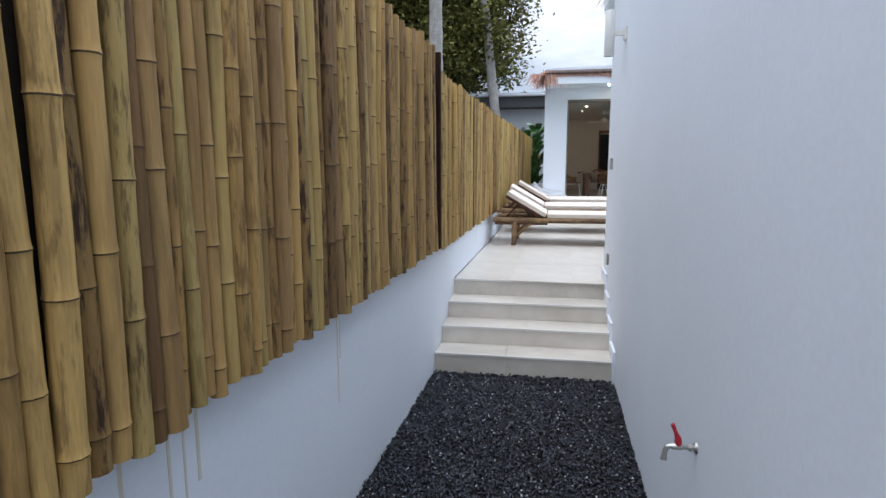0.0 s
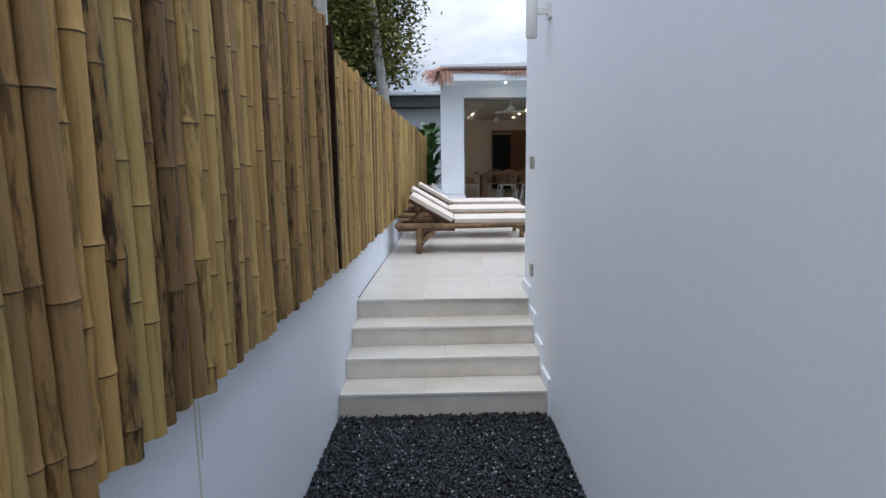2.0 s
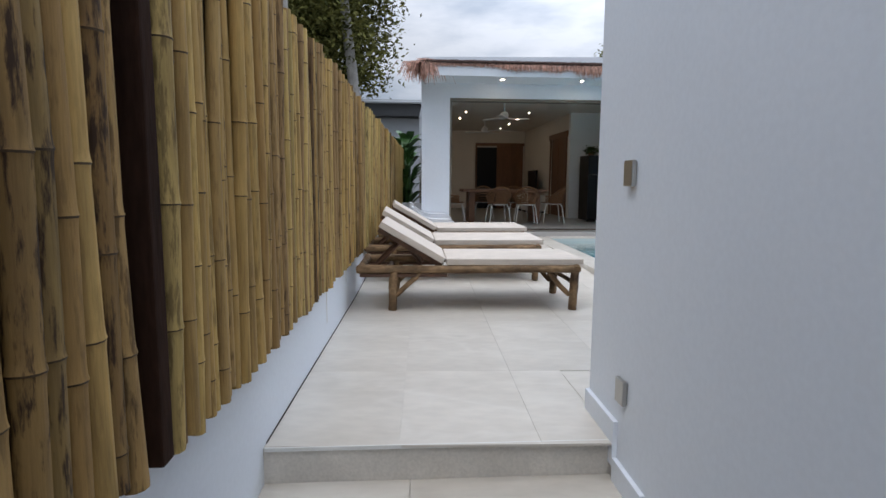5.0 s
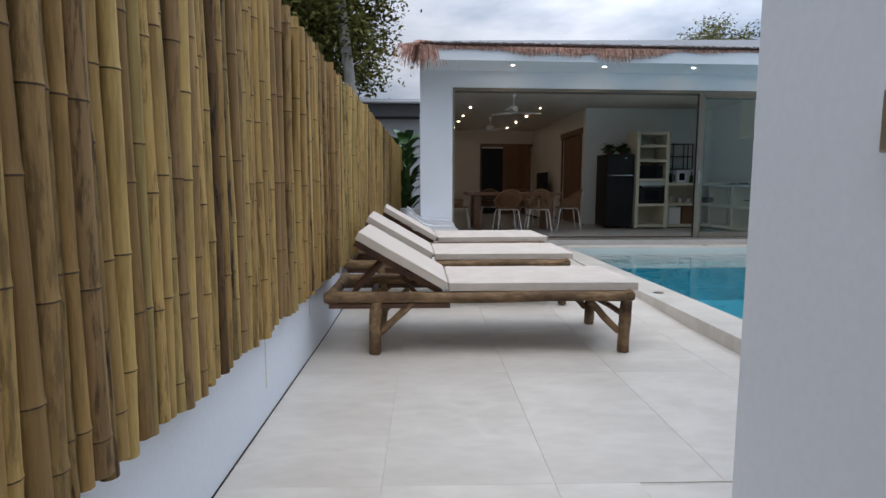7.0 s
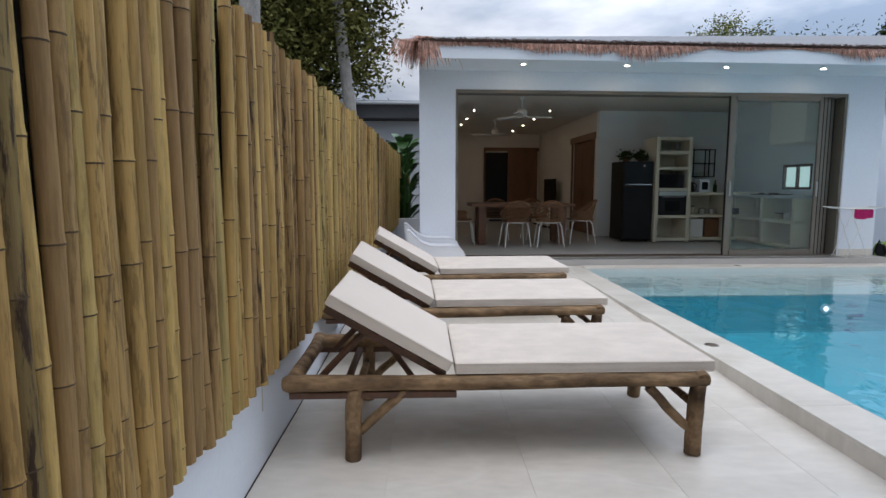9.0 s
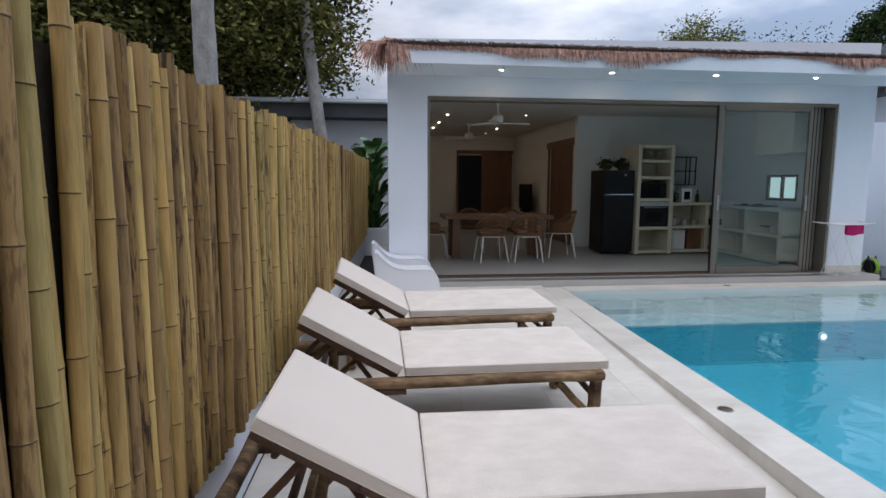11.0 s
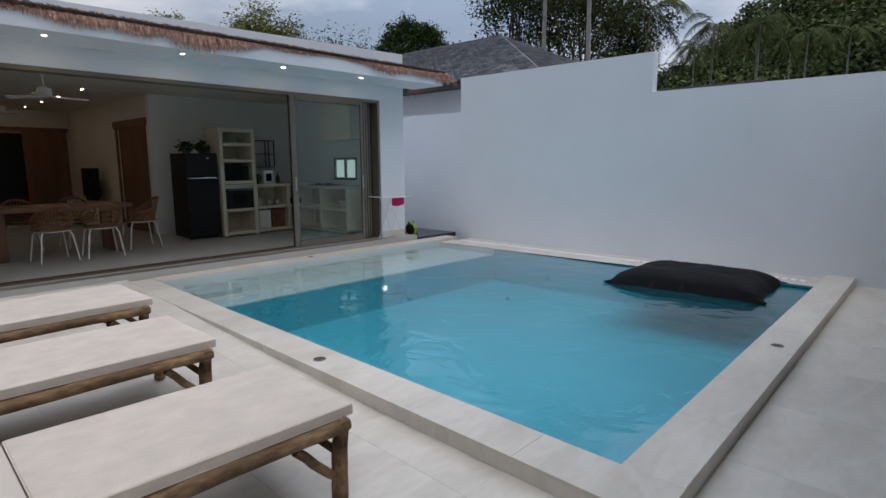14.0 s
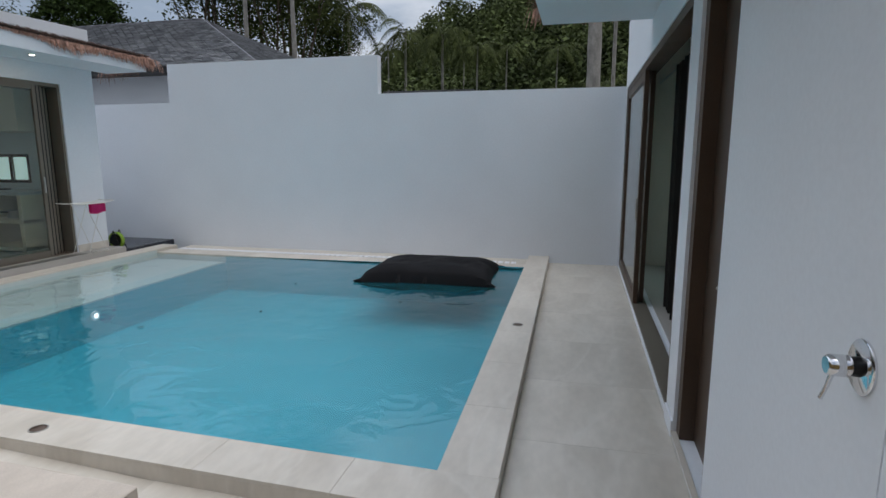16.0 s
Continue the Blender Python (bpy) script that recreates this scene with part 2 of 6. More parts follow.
LEAF = material("tree_leaf", (0.10, 0.115, 0.03), 0.85, 0.6, 2, 30, 0.0, vary=0.5, island=True, spec=0.12, hue=(0.21, 0.20, 0.06))
LEAF_BUSH = material("sunlit_bush_leaf", (0.15, 0.18, 0.045), 0.85, 0.6, 2, 30, 0.0, vary=0.5, island=True, spec=0.12, hue=(0.28, 0.29, 0.09))
LEAF_DARK = material("dark_leaf", (0.028, 0.05, 0.014), 0.85, 0.6, 2, 30, 0.0, vary=0.5, island=True, spec=0.12, hue=(0.05, 0.085, 0.02))
LEAF_PALM = material("palm_leaf", (0.045, 0.065, 0.018), 0.85, 0.6, 2, 30, 0.0, vary=0.45, island=True, spec=0.12, hue=(0.09, 0.11, 0.035))
LEAF_HILL = material("hill_foliage", (0.055, 0.080, 0.030), 0.85, 0.5, 0.12, 2.0, 0.0, vary=0.6, island=True, spec=0.12, hue=(0.13, 0.165, 0.062))
LEAF_BANANA = material("broad_leaf", (0.075, 0.18, 0.045), 0.4, 0.6, 3, 30, 0.05, vary=0.25)
EARTH = material("earth", (0.10, 0.085, 0.06), 0.95, 0.6, 0.5, 10, 0.4)
LAMP_ON = glow("lit_downlight", (1.0, 0.80, 0.57), 150.0)
POOL_LAMP = glow("pool_lamp_lens", (0.9, 0.97, 1.0), 3.0)
STREAK = material("rust_streak", (0.68, 0.63, 0.52), 0.8, 0.9, 3, 40, 0.05)


def bamboo_material(name, lift, stain, stain_low, warm=1.0):
    """Culm colour by pole, with green flushes, brown streaks and black mould; lift: how fresh, stain: how mouldy."""
    m = bpy.data.materials.new(name)
    m.use_nodes = True
    n, l = m.node_tree.nodes, m.node_tree.links
    p = n["Principled BSDF"]
    p.inputs["Roughness"].default_value = 0.62
    p.inputs["Specular IOR Level"].default_value = 0.22
    info, tc = n.new("ShaderNodeObjectInfo"), n.new("ShaderNodeTexCoord")
    off = n.new("ShaderNodeVectorMath")
    off.operation = "ADD"
    wide = n.new("ShaderNodeMath")
    wide.operation, wide.inputs[1].default_value = "MULTIPLY", 37.0
    l.new(info.outputs["Random"], wide.inputs[0])
    comb = n.new("ShaderNodeCombineXYZ")
    l.new(wide.outputs[0], comb.inputs[0])
    l.new(wide.outputs[0], comb.inputs[2])
    l.new(tc.outputs["Object"], off.inputs[0])
    l.new(comb.outputs[0], off.inputs[1])
    tone = n.new("ShaderNodeValToRGB")
    e = tone.color_ramp.elements
    e[0].position, e[0].color = 0.0, (0.13 * lift, 0.075 * lift * warm, 0.032 * lift * warm, 1)
    e[1].position, e[1].color = 1.0, (0.42 * lift, 0.29 * lift * warm, 0.10 * lift * warm, 1)
    for pos, c in ((0.2, (0.34, 0.225, 0.075, 1)), (0.45, (0.21, 0.135, 0.06, 1)), (0.7, (0.38, 0.26, 0.09, 1)), (0.88, (0.27, 0.215, 0.08, 1))):
        k = e.new(pos)
        k.color = (c[0] * lift, c[1] * lift * warm, c[2] * lift * warm, 1)
    l.new(info.outputs["Random"], tone.inputs["Fac"])

    def blot(scale, stretch, lo, hi):
        mp, t, r = n.new("ShaderNodeMapping"), n.new("ShaderNodeTexNoise"), n.new("ShaderNodeMapRange")
        mp.inputs["Scale"].default_value = stretch
        t.inputs["Scale"].default_value, t.inputs["Detail"].default_value, t.inputs["Roughness"].default_value = scale, 6, 0.65
        l.new(off.outputs[0], mp.inputs["Vector"])
        l.new(mp.outputs["Vector"], t.inputs["Vector"])
        r.inputs["From Min"].default_value, r.inputs["From Max"].default_value = lo, hi
        l.new(t.outputs["Fac"], r.inputs["Value"])
        return r.outputs["Result"], t.outputs["Fac"]

    def over(colour, fac, tint, mode="MIX"):
        x = n.new("ShaderNodeMixRGB")
        x.blend_type = mode
        l.new(fac, x.inputs["Fac"])
        l.new(colour, x.inputs[1])
        x.inputs[2].default_value = rgb(tint)
        return x.outputs["Color"]

    green, _ = blot(2.2, (3, 3, 1.1), 0.52, 0.78)
    brown, _ = blot(5.0, (3, 3, 0.35), 0.46, 0.62)
    mould, _ = blot(14.0, (2.6, 2.6, 0.55), 0.50, 0.60)
    grain, raw = blot(40.0, (4, 4, 0.25), 0.3, 0.75)
    # some culms carry far more mould than others
    weigh = n.new("ShaderNodeMath")
    weigh.operation = "MULTIPLY"
    pick = n.new("ShaderNodeMapRange")
    wob = n.new("ShaderNodeMath")
    wob.operation, wob.inputs[1].default_value = "PINGPONG", 1.0
    l.new(wide.outputs[0], wob.inputs[0])
    pick.inputs["From Min"].default_value, pick.inputs["From Max"].default_value = 0.35, 0.92
    pick.inputs["To Min"].default_value, pick.inputs["To Max"].default_value = stain_low, stain
    l.new(wob.outputs[0], pick.inputs["Value"])
    l.new(mould, weigh.inputs[0])
    l.new(pick.outputs["Result"], weigh.inputs[1])
    bw = n.new("ShaderNodeMath")
    bw.operation, bw.inputs[1].default_value = "MULTIPLY", 0.42
    l.new(brown, bw.inputs[0])
    gw = n.new("ShaderNodeMath")
    gw.operation, gw.inputs[1].default_value = "MULTIPLY", 0.22
    l.new(green, gw.inputs[0])
    c = over(tone.outputs["Color"], gw.outputs[0], (0.33, 0.29, 0.095))
    c = over(c, bw.outputs[0], (0.11, 0.066, 0.03))
    c = over(c, weigh.outputs[0], (0.045, 0.024, 0.013))
    fine = n.new("ShaderNodeMixRGB")
    fine.blend_type = "MULTIPLY"
    fine.inputs["Fac"].default_value = 0.25
    l.new(c, fine.inputs[1])
    l.new(grain, fine.inputs[2])
    l.new(fine.outputs["Color"], p.inputs["Base Color"])
    b = n.new("ShaderNodeBump")
    b.inputs["Strength"].default_value, b.inputs["Distance"].default_value = 0.2, 0.004
    l.new(raw, b.inputs["Height"])
    l.new(b.outputs["Normal"], p.inputs["Normal"])
    return m


BAMBOO = bamboo_material("bamboo_culm", 1.48, 0.68, 0.08, 0.93)
BAMBOO_MOULD = bamboo_material("bamboo_culm_mouldy", 0.85, 1.0, 0.95, 0.90)
BAMBOO_FRESH = bamboo_material("bamboo_culm_fresh", 1.62, 0.66, 0.10, 0.965)
POST_DARK = material("dark_stained_post", (0.045, 0.022, 0.014), 0.9, 0.5, 9, 60, 0.3, spec=0.1, stretch=(1, 1, 0.2))
WINDOW_SKY = glow("daylight_outside_window", (0.84, 0.93, 1.0), 0.55)
NODE_DARK = material("bamboo_node", (0.12, 0.072, 0.034), 0.7, 0.5, 30, 90, 0.2)


# ---- builders ----
def box(bm, x0, x1, y0, y1, z0, z1, bevel=0.0):
    v = [bm.verts.new((x, y, z)) for x in (x0, x1) for y in (y0, y1) for z in (z0, z1)]
    fs = [bm.faces.new([v[i] for i in q]) for q in ((0, 1, 3, 2), (4, 6, 7, 5), (0, 4, 5, 1), (2, 3, 7, 6), (0, 2, 6, 4), (1, 5, 7, 3))]
    if bevel:
        bmesh.ops.bevel(bm, geom=list({e for f in fs for e in f.edges}), offset=bevel, segments=2, affect="EDGES", profile=0.6)


def prism(bm, pts, z0, z1, bevel=0.0):
    """An upright prism over a plan of points, which run anticlockwise. z1 may be a function of x and y."""
    top = z1 if callable(z1) else (lambda x, y: z1)
    low = z0 if callable(z0) else (lambda x, y: z0)
    a = [bm.verts.new((x, y, low(x, y))) for x, y in pts]
    b = [bm.verts.new((x, y, top(x, y))) for x, y in pts]
    n = len(pts)
    fs = [bm.faces.new(b), bm.faces.new(a[::-1])]
    fs += [bm.faces.new((a[i], a[(i + 1) % n], b[(i + 1) % n], b[i])) for i in range(n)]
    if bevel:
        bmesh.ops.bevel(bm, geom=list({e for f in fs for e in f.edges}), offset=bevel, segments=1, affect="EDGES")


def tube(bm, pts, radii, seg=10, wobble=0.0, cap=True):
    """A tube through the points with a radius at each."""
    pts = [Vector(p) for p in pts]
    if not isinstance(radii, (list, tuple)):
        radii = [radii] * len(pts)
    rings, side = [], None
    for i, p in enumerate(pts):
        d = (pts[min(i + 1, len(pts) - 1)] - pts[max(i - 1, 0)]).normalized()
        if side is None:
            side = d.orthogonal().normalized()
        side = (side - d * side.dot(d)).normalized()
        up = d.cross(side)
        ring = []
        for k in range(seg):
            a = 2 * math.pi * k / seg
            r = radii[i] * (1 + wobble * noise.noise(p * 9 + Vector((math.cos(a), math.sin(a), 0)) * 1.3))
            ring.append(bm.verts.new(p + side * math.cos(a) * r + up * math.sin(a) * r))
        rings.append(ring)
    for r, s in zip(rings, rings[1:]):
        for k in range(seg):
            bm.faces.new((r[k], r[(k + 1) % seg], s[(k + 1) % seg], s[k]))
    if cap:
        bm.faces.new(rings[0][::-1])
        bm.faces.new(rings[-1])


def log(bm, p, q, r, seg=12, steps=7, wobble=0.22):
    """A peeled log with a slightly crooked line and rounded ends."""
    p, q = Vector(p), Vector(q)
    n = (q - p).normalized()
    s = random.random() * 50
    pts, rad = [p - n * 0.0], [r * 0.72]
    for i in range(steps + 1):
        f = i / steps
        c = p.lerp(q, 0.015 + 0.97 * f)
        c += Vector((noise.noise((s, f * 2.5, 0)), noise.noise((s, f * 2.5, 7)), noise.noise((s, f * 2.5, 13)))) * r * 0.22
        pts.append(c)
        rad.append(r * (1 + 0.1 * noise.noise((s, f * 4, 3))))
    pts.append(q)
    rad.append(r * 0.72)
    tube(bm, pts, rad, seg, wobble)


def cushion(bm, sx, sy, sz, r=0.022, nx=14, ny=8, puff=0.004):
    """A slab of foam in its cover: rounded edges and a softly uneven top, with its base at z = 0."""
    box(bm, 0, sx, 0, sy, 0, sz)
    bmesh.ops.subdivide_edges(bm, edges=[e for e in bm.edges if abs(e.verts[0].co.x - e.verts[1].co.x) > 1e-6], cuts=nx, use_grid_fill=True)
    bmesh.ops.subdivide_edges(bm, edges=[e for e in bm.edges if abs(e.verts[0].co.y - e.verts[1].co.y) > 1e-6 and abs(e.verts[0].co.x - e.verts[1].co.x) < 1e-6], cuts=ny, use_grid_fill=True)
    sharp = [e for e in bm.edges if len(e.link_faces) == 2 and e.calc_face_angle(0) > 1]
    bmesh.ops.bevel(bm, geom=sharp, offset=r, segments=3, affect="EDGES", profile=0.5)
    for v in bm.verts:
        fx, fy = v.co.x / sx, v.co.y / sy
        dome = max(0, math.sin(math.pi * min(max(fx, 0), 1)) * math.sin(math.pi * min(max(fy, 0), 1))) ** 0.4
        if v.co.z > sz * 0.5:
            v.co.z += puff * dome + 0.002 * noise.noise(v.co * 7)
        v.co.y += 0.004 * noise.noise(v.co * 5 + Vector((9, 0, 0)))
        v.co.x += 0.004 * noise.noise(v.co * 5 + Vector((0, 9, 0)))


def shape(name, bm, mat, smooth=False):
    bmesh.ops.recalc_face_normals(bm, faces=bm.faces) if len(bm.faces) < 60000 else None
    me = bpy.data.meshes.new(name)
    bm.to_mesh(me)
    bm.free()
    me.materials.append(mat)
    if smooth:
        me.polygons.foreach_set("use_smooth", [True] * len(me.polygons))
        me.set_sharp_from_angle(angle=radians(42))
    return me


def part(name, bm, mat, parent, label="", smooth=False, at=None):
    """Links a bmesh as one mesh object under a thing or a part."""
    ob = new(name, shape(name, bm, mat, smooth))
    ob.parent = parent
    if at is not None:
        ob.matrix_basis = at
    return tagged(ob, label)


def piece(name, me, parent, m):
    ob = new(name, me)
    ob.parent = parent
    ob.matrix_basis = m
    return ob


def thing(name, label, category, m=None, group=""):
    ob = new(name)
    ob.empty_display_size = 0.1
    if m is not None:
        ob.matrix_basis = m
    return tagged(ob, label, category, group)


def solid(name, bm, mat, label="", category="", kind="structure", smooth=False, group=""):
    return tagged(new(name, shape(name, bm, mat, smooth)), label, category, group, kind)


def one_box(*a, **k):
    bm = bmesh.new()
    box(bm, *a, **k)
    return bm


def one_prism(*a, **k):
    bm = bmesh.new()
    prism(bm, *a, **k)
    return bm


def one_tube(*a, **k):
    bm = bmesh.new()
    tube(bm, *a, **k)
    return bm


def quads(name, corners, mat):
    """A mesh of loose quads from an array (n, 4, 3)."""
    corners = np.asarray(corners, float)
    n = len(corners)
    me = bpy.data.meshes.new(name)
    me.vertices.add(4 * n)
    me.vertices.foreach_set("co", corners.reshape(-1))
    me.loops.add(4 * n)
    me.loops.foreach_set("vertex_index", np.arange(4 * n))
    me.polygons.add(n)
    me.polygons.foreach_set("loop_start", np.arange(0, 4 * n, 4))
    me.polygons.foreach_set("loop_total", np.full(n, 4))
    me.update(calc_edges=True)
    me.materials.append(mat)
    return me


def leaf_quads(rng, centres, size, slim=0.5, droop=0.3):
    """One leaf at each centre, turned at random: a kite of four corners."""
    n = len(centres)
    d = rng.normal(size=(n, 3))
    d[:, 2] = d[:, 2] * 0.6 - droop
    d /= np.linalg.norm(d, axis=1)[:, None]
    o = np.cross(d, rng.normal(size=(n, 3)))
    o /= np.linalg.norm(o, axis=1)[:, None]
    s = (size * rng.uniform(0.6, 1.3, n))[:, None]
    c = np.asarray(centres)
    return np.stack([c - d * s * 0.5, c + o * s * slim * 0.5, c + d * s * 0.5, c - o * s * slim * 0.5], 1)


def clumps(rng, centre, radii, count, leaves, size, spread, slim=0.5, hollow=0.55, droop=0.3):
    """Leaves in clumps over an uneven crown."""
    out = []
    for _ in range(count):
        v = rng.normal(size=3)
        v /= np.linalg.norm(v)
        k = rng.uniform(hollow, 1.0) * (1 + 0.25 * noise.noise(Vector(v) * 2.2 + Vector(centre)))
        c = np.asarray(centre) + v * np.asarray(radii) * k
        out.append(c + rng.normal(size=(leaves, 3)) * spread * np.array([1, 1, 0.7]))
    return leaf_quads(rng, np.concatenate(out), size, slim, droop)


# plan: the passage and its fence run slightly askew to the pool house
def fence_x(y):
    return -0.974 + 0.037 * (y - 5.0)


def villa_x(y):
    return 0.536 + 0.018 * (y - 4.6)


def deck_z(y):
    return min(max(0.0, (y - 8.6) * 0.026), 0.13)


TILT = -math.degrees(math.atan(0.033))

# ---- ground and passage ----
bm = bmesh.new()
bmesh.ops.create_grid(bm, x_segments=24, y_segments=24, size=400)
for v in bm.verts:
    v.co.z = -1.75
solid("ground", bm, EARTH, "brown earth ground reaching the hills", "ground")

bm = bmesh.new()
prism(bm, [(fence_x(-3), -3), (villa_x(-3), -3), (villa_x(4.65), 4.65), (fence_x(4.65), 4.65)], -1.7, -0.66)
solid("gravel_bed", bm, GRAVEL_BED, "bed under the black gravel path", "ground")

rng = np.random.default_rng(4)
n = 33000
gy = -1.0 + 5.62 * rng.random(n) ** 0.9
gx = np.array([fence_x(y) + (villa_x(y) - fence_x(y)) * f for y, f in zip(gy, rng.random(n))])
s = rng.uniform(0.0055, 0.0155, n)
base = np.array([(0.9, 0.1, 0), (-0.2, 0.95, 0.1), (-0.85, -0.3, 0), (0.2, -0.8, 0.05), (0.05, 0.1, 0.75), (0, 0, -0.6)])
ang = rng.random(n) * 2 * math.pi
ca, sa = np.cos(ang), np.sin(ang)
V = np.empty((n, 6, 3))
jit = base[None] * (1 + rng.normal(size=(n, 6, 1)) * 0.22)
tiltx = rng.normal(size=n) * 0.5
jx, jy, jz = jit[..., 0], jit[..., 1], jit[..., 2] + jit[..., 0] * tiltx[:, None]
V[..., 0] = (jx * ca[:, None] - jy * sa[:, None]) * s[:, None] * 1.25 + gx[:, None]
V[..., 1] = (jx * sa[:, None] + jy * ca[:, None]) * s[:, None] + gy[:, None]
heave = np.array([0.012 * noise.noise((x * 2.3, y * 2.3, 0)) for x, y in zip(gx, gy)])
V[..., 2] = jz * s[:, None] + (-0.652 + heave + rng.uniform(-0.004, 0.014, n))[:, None]
tri = np.array([(0, 1, 4), (1, 2, 4), (2, 3, 4), (3, 0, 4), (1, 0, 5), (2, 1, 5), (3, 2, 5), (0, 3, 5)])
F = (np.arange(n)[:, None, None] * 6 + tri[None]).reshape(-1, 3)
me = bpy.data.meshes.new("gravel")
me.vertices.add(6 * n)
me.vertices.foreach_set("co", V.reshape(-1))
me.loops.add(F.size)
me.loops.foreach_set("vertex_index", F.reshape(-1))
me.polygons.add(len(F))
me.polygons.foreach_set("loop_start", np.arange(0, F.size, 3))
me.polygons.foreach_set("loop_total", np.full(len(F), 3))
me.update(calc_edges=True)
me.materials.append(GRAVEL)
tagged(new("gravel", me), "loose black crushed stone covering the side path", "gravel", kind="stuff")

# scattered pale quads: glints on the dark stones, put in as colour
n = 2400
cy = -0.6 + 5.1 * rng.random(n)
cx = np.array([fence_x(y) + 0.03 + (villa_x(y) - fence_x(y) - 0.06) * f for y, f in zip(cy, rng.random(n))])
ct = np.stack([cx, cy, -0.638 + rng.uniform(0, 0.012, n)], 1)
GLINT = material("glint_chip", (0.42, 0.43, 0.46), 0.5, 0.7, 30, 120, 0.2, vary=0.4, island=True)
tagged(new("pale_gravel_chips", quads("pale_gravel_chips", leaf_quads(rng, ct, 0.014, 0.8, 0.0), GLINT)), "pale chips that paint glints into the black gravel", "gravel", kind="stuff")

# the boundary wall under the bamboo
bm = bmesh.new()
ys = [-3 + 0.9 * i for i in range(31)]
pts = [(fence_x(y), y) for y in ys]
prism(bm, [(x - 0.15, y) for x, y in pts[::-1]] + pts, -1.7, 0.98)
bm.faces.ensure_lookup_table()
boundary = solid("wall_boundary", bm, WHITE, "low white plastered boundary wall with faint rust streaks", "wall")
for y, h, w in ((1.10, 0.22, 0.014), (1.275, 0.60, 0.012), (1.34, 0.66, 0.009), (1.40, 0.3, 0.014), (2.48, 0.52, 0.010), (2.51, 0.3, 0.007), (7.06, 0.36, 0.014), (8.0, 0.25, 0.01)):
    bm = bmesh.new()
    x = fence_x(y)
    box(bm, x - 0.01, x + 0.0015, y, y + w, 0.50 - h, 0.50)
    part("rust_streak", bm, STREAK, boundary)

# villa wall beside the passage and the villa's pool front
VY, VZ = 5.87, 3.35
bm = bmesh.new()
prism(bm, [(villa_x(-3), -3), (villa_x(-3) + 0.25, -3), (villa_x(VY) + 0.25, VY - 0.2), (villa_x(VY) + 0.25, VY), (villa_x(VY), VY)], -1.7, VZ, 0.006)
solid("wall_villa_side", bm, WHITE, "smooth white plastered villa wall along the path", "wall")
X0 = villa_x(VY) + 0.25
HEAD = 2.56
BX_V = 8.27
D2R, SLX = 2.95, 3.22
bm = bmesh.new()
for a, b, z0, z1 in ((X0, 2.16, -0.3, VZ), (2.16, D2R, HEAD, VZ), (D2R, SLX, -0.3, VZ), (SLX, 8.12, HEAD, VZ), (8.12, BX_V, -0.3, VZ), (2.16, D2R, -0.3, 0.035), (SLX, 8.12, -0.3, 0.03)):
    box(bm, a, b, VY - 0.22, VY, z0, z1)
bmesh.ops.remove_doubles(bm, verts=bm.verts, dist=1e-5)
solid("wall_villa_front", bm, WHITE, "white villa wall with glazed doors facing the pool", "wall")

# dim room behind the villa's doors
bm = bmesh.new()
box(bm, 0.8, 8.3, 1.4, 1.55, -0.3, VZ)
box(bm, 8.19, 8.34, 1.4, VY - 0.22, -0.3, VZ)
box(bm, 3.02, 3.16, 1.55, VY - 0.22, -0.3, VZ)
solid("wall_villa_back", bm, WHITE_IN, "plain inner walls of the villa room", "wall")
solid("floor_villa", one_box(0.8, 8.19, 1.55, VY - 0.22, -0.3, 0.04), FLOOR_IN, "pale tiled bedroom floor", "floor")
bm = bmesh.new()
prism(bm, [(villa_x(-3), -3), (8.34, -3), (8.34, VY), (villa_x(VY), VY)], VZ, VZ + 0.12)
solid("ceiling_villa", bm, WHITE, "flat white villa roof slab", "ceiling")

# roof canopy over the villa's doors
canopy = thing("roof_canopy", "white roof overhang with dry thatch fringe above villa doors", "canopy", pose(0, 0, 0))
part("slab", one_box(X0 - 0.25, 5.32, VY + 0.002, 6.86, 2.86, 3.04, bevel=0.008), WHITE, canopy)


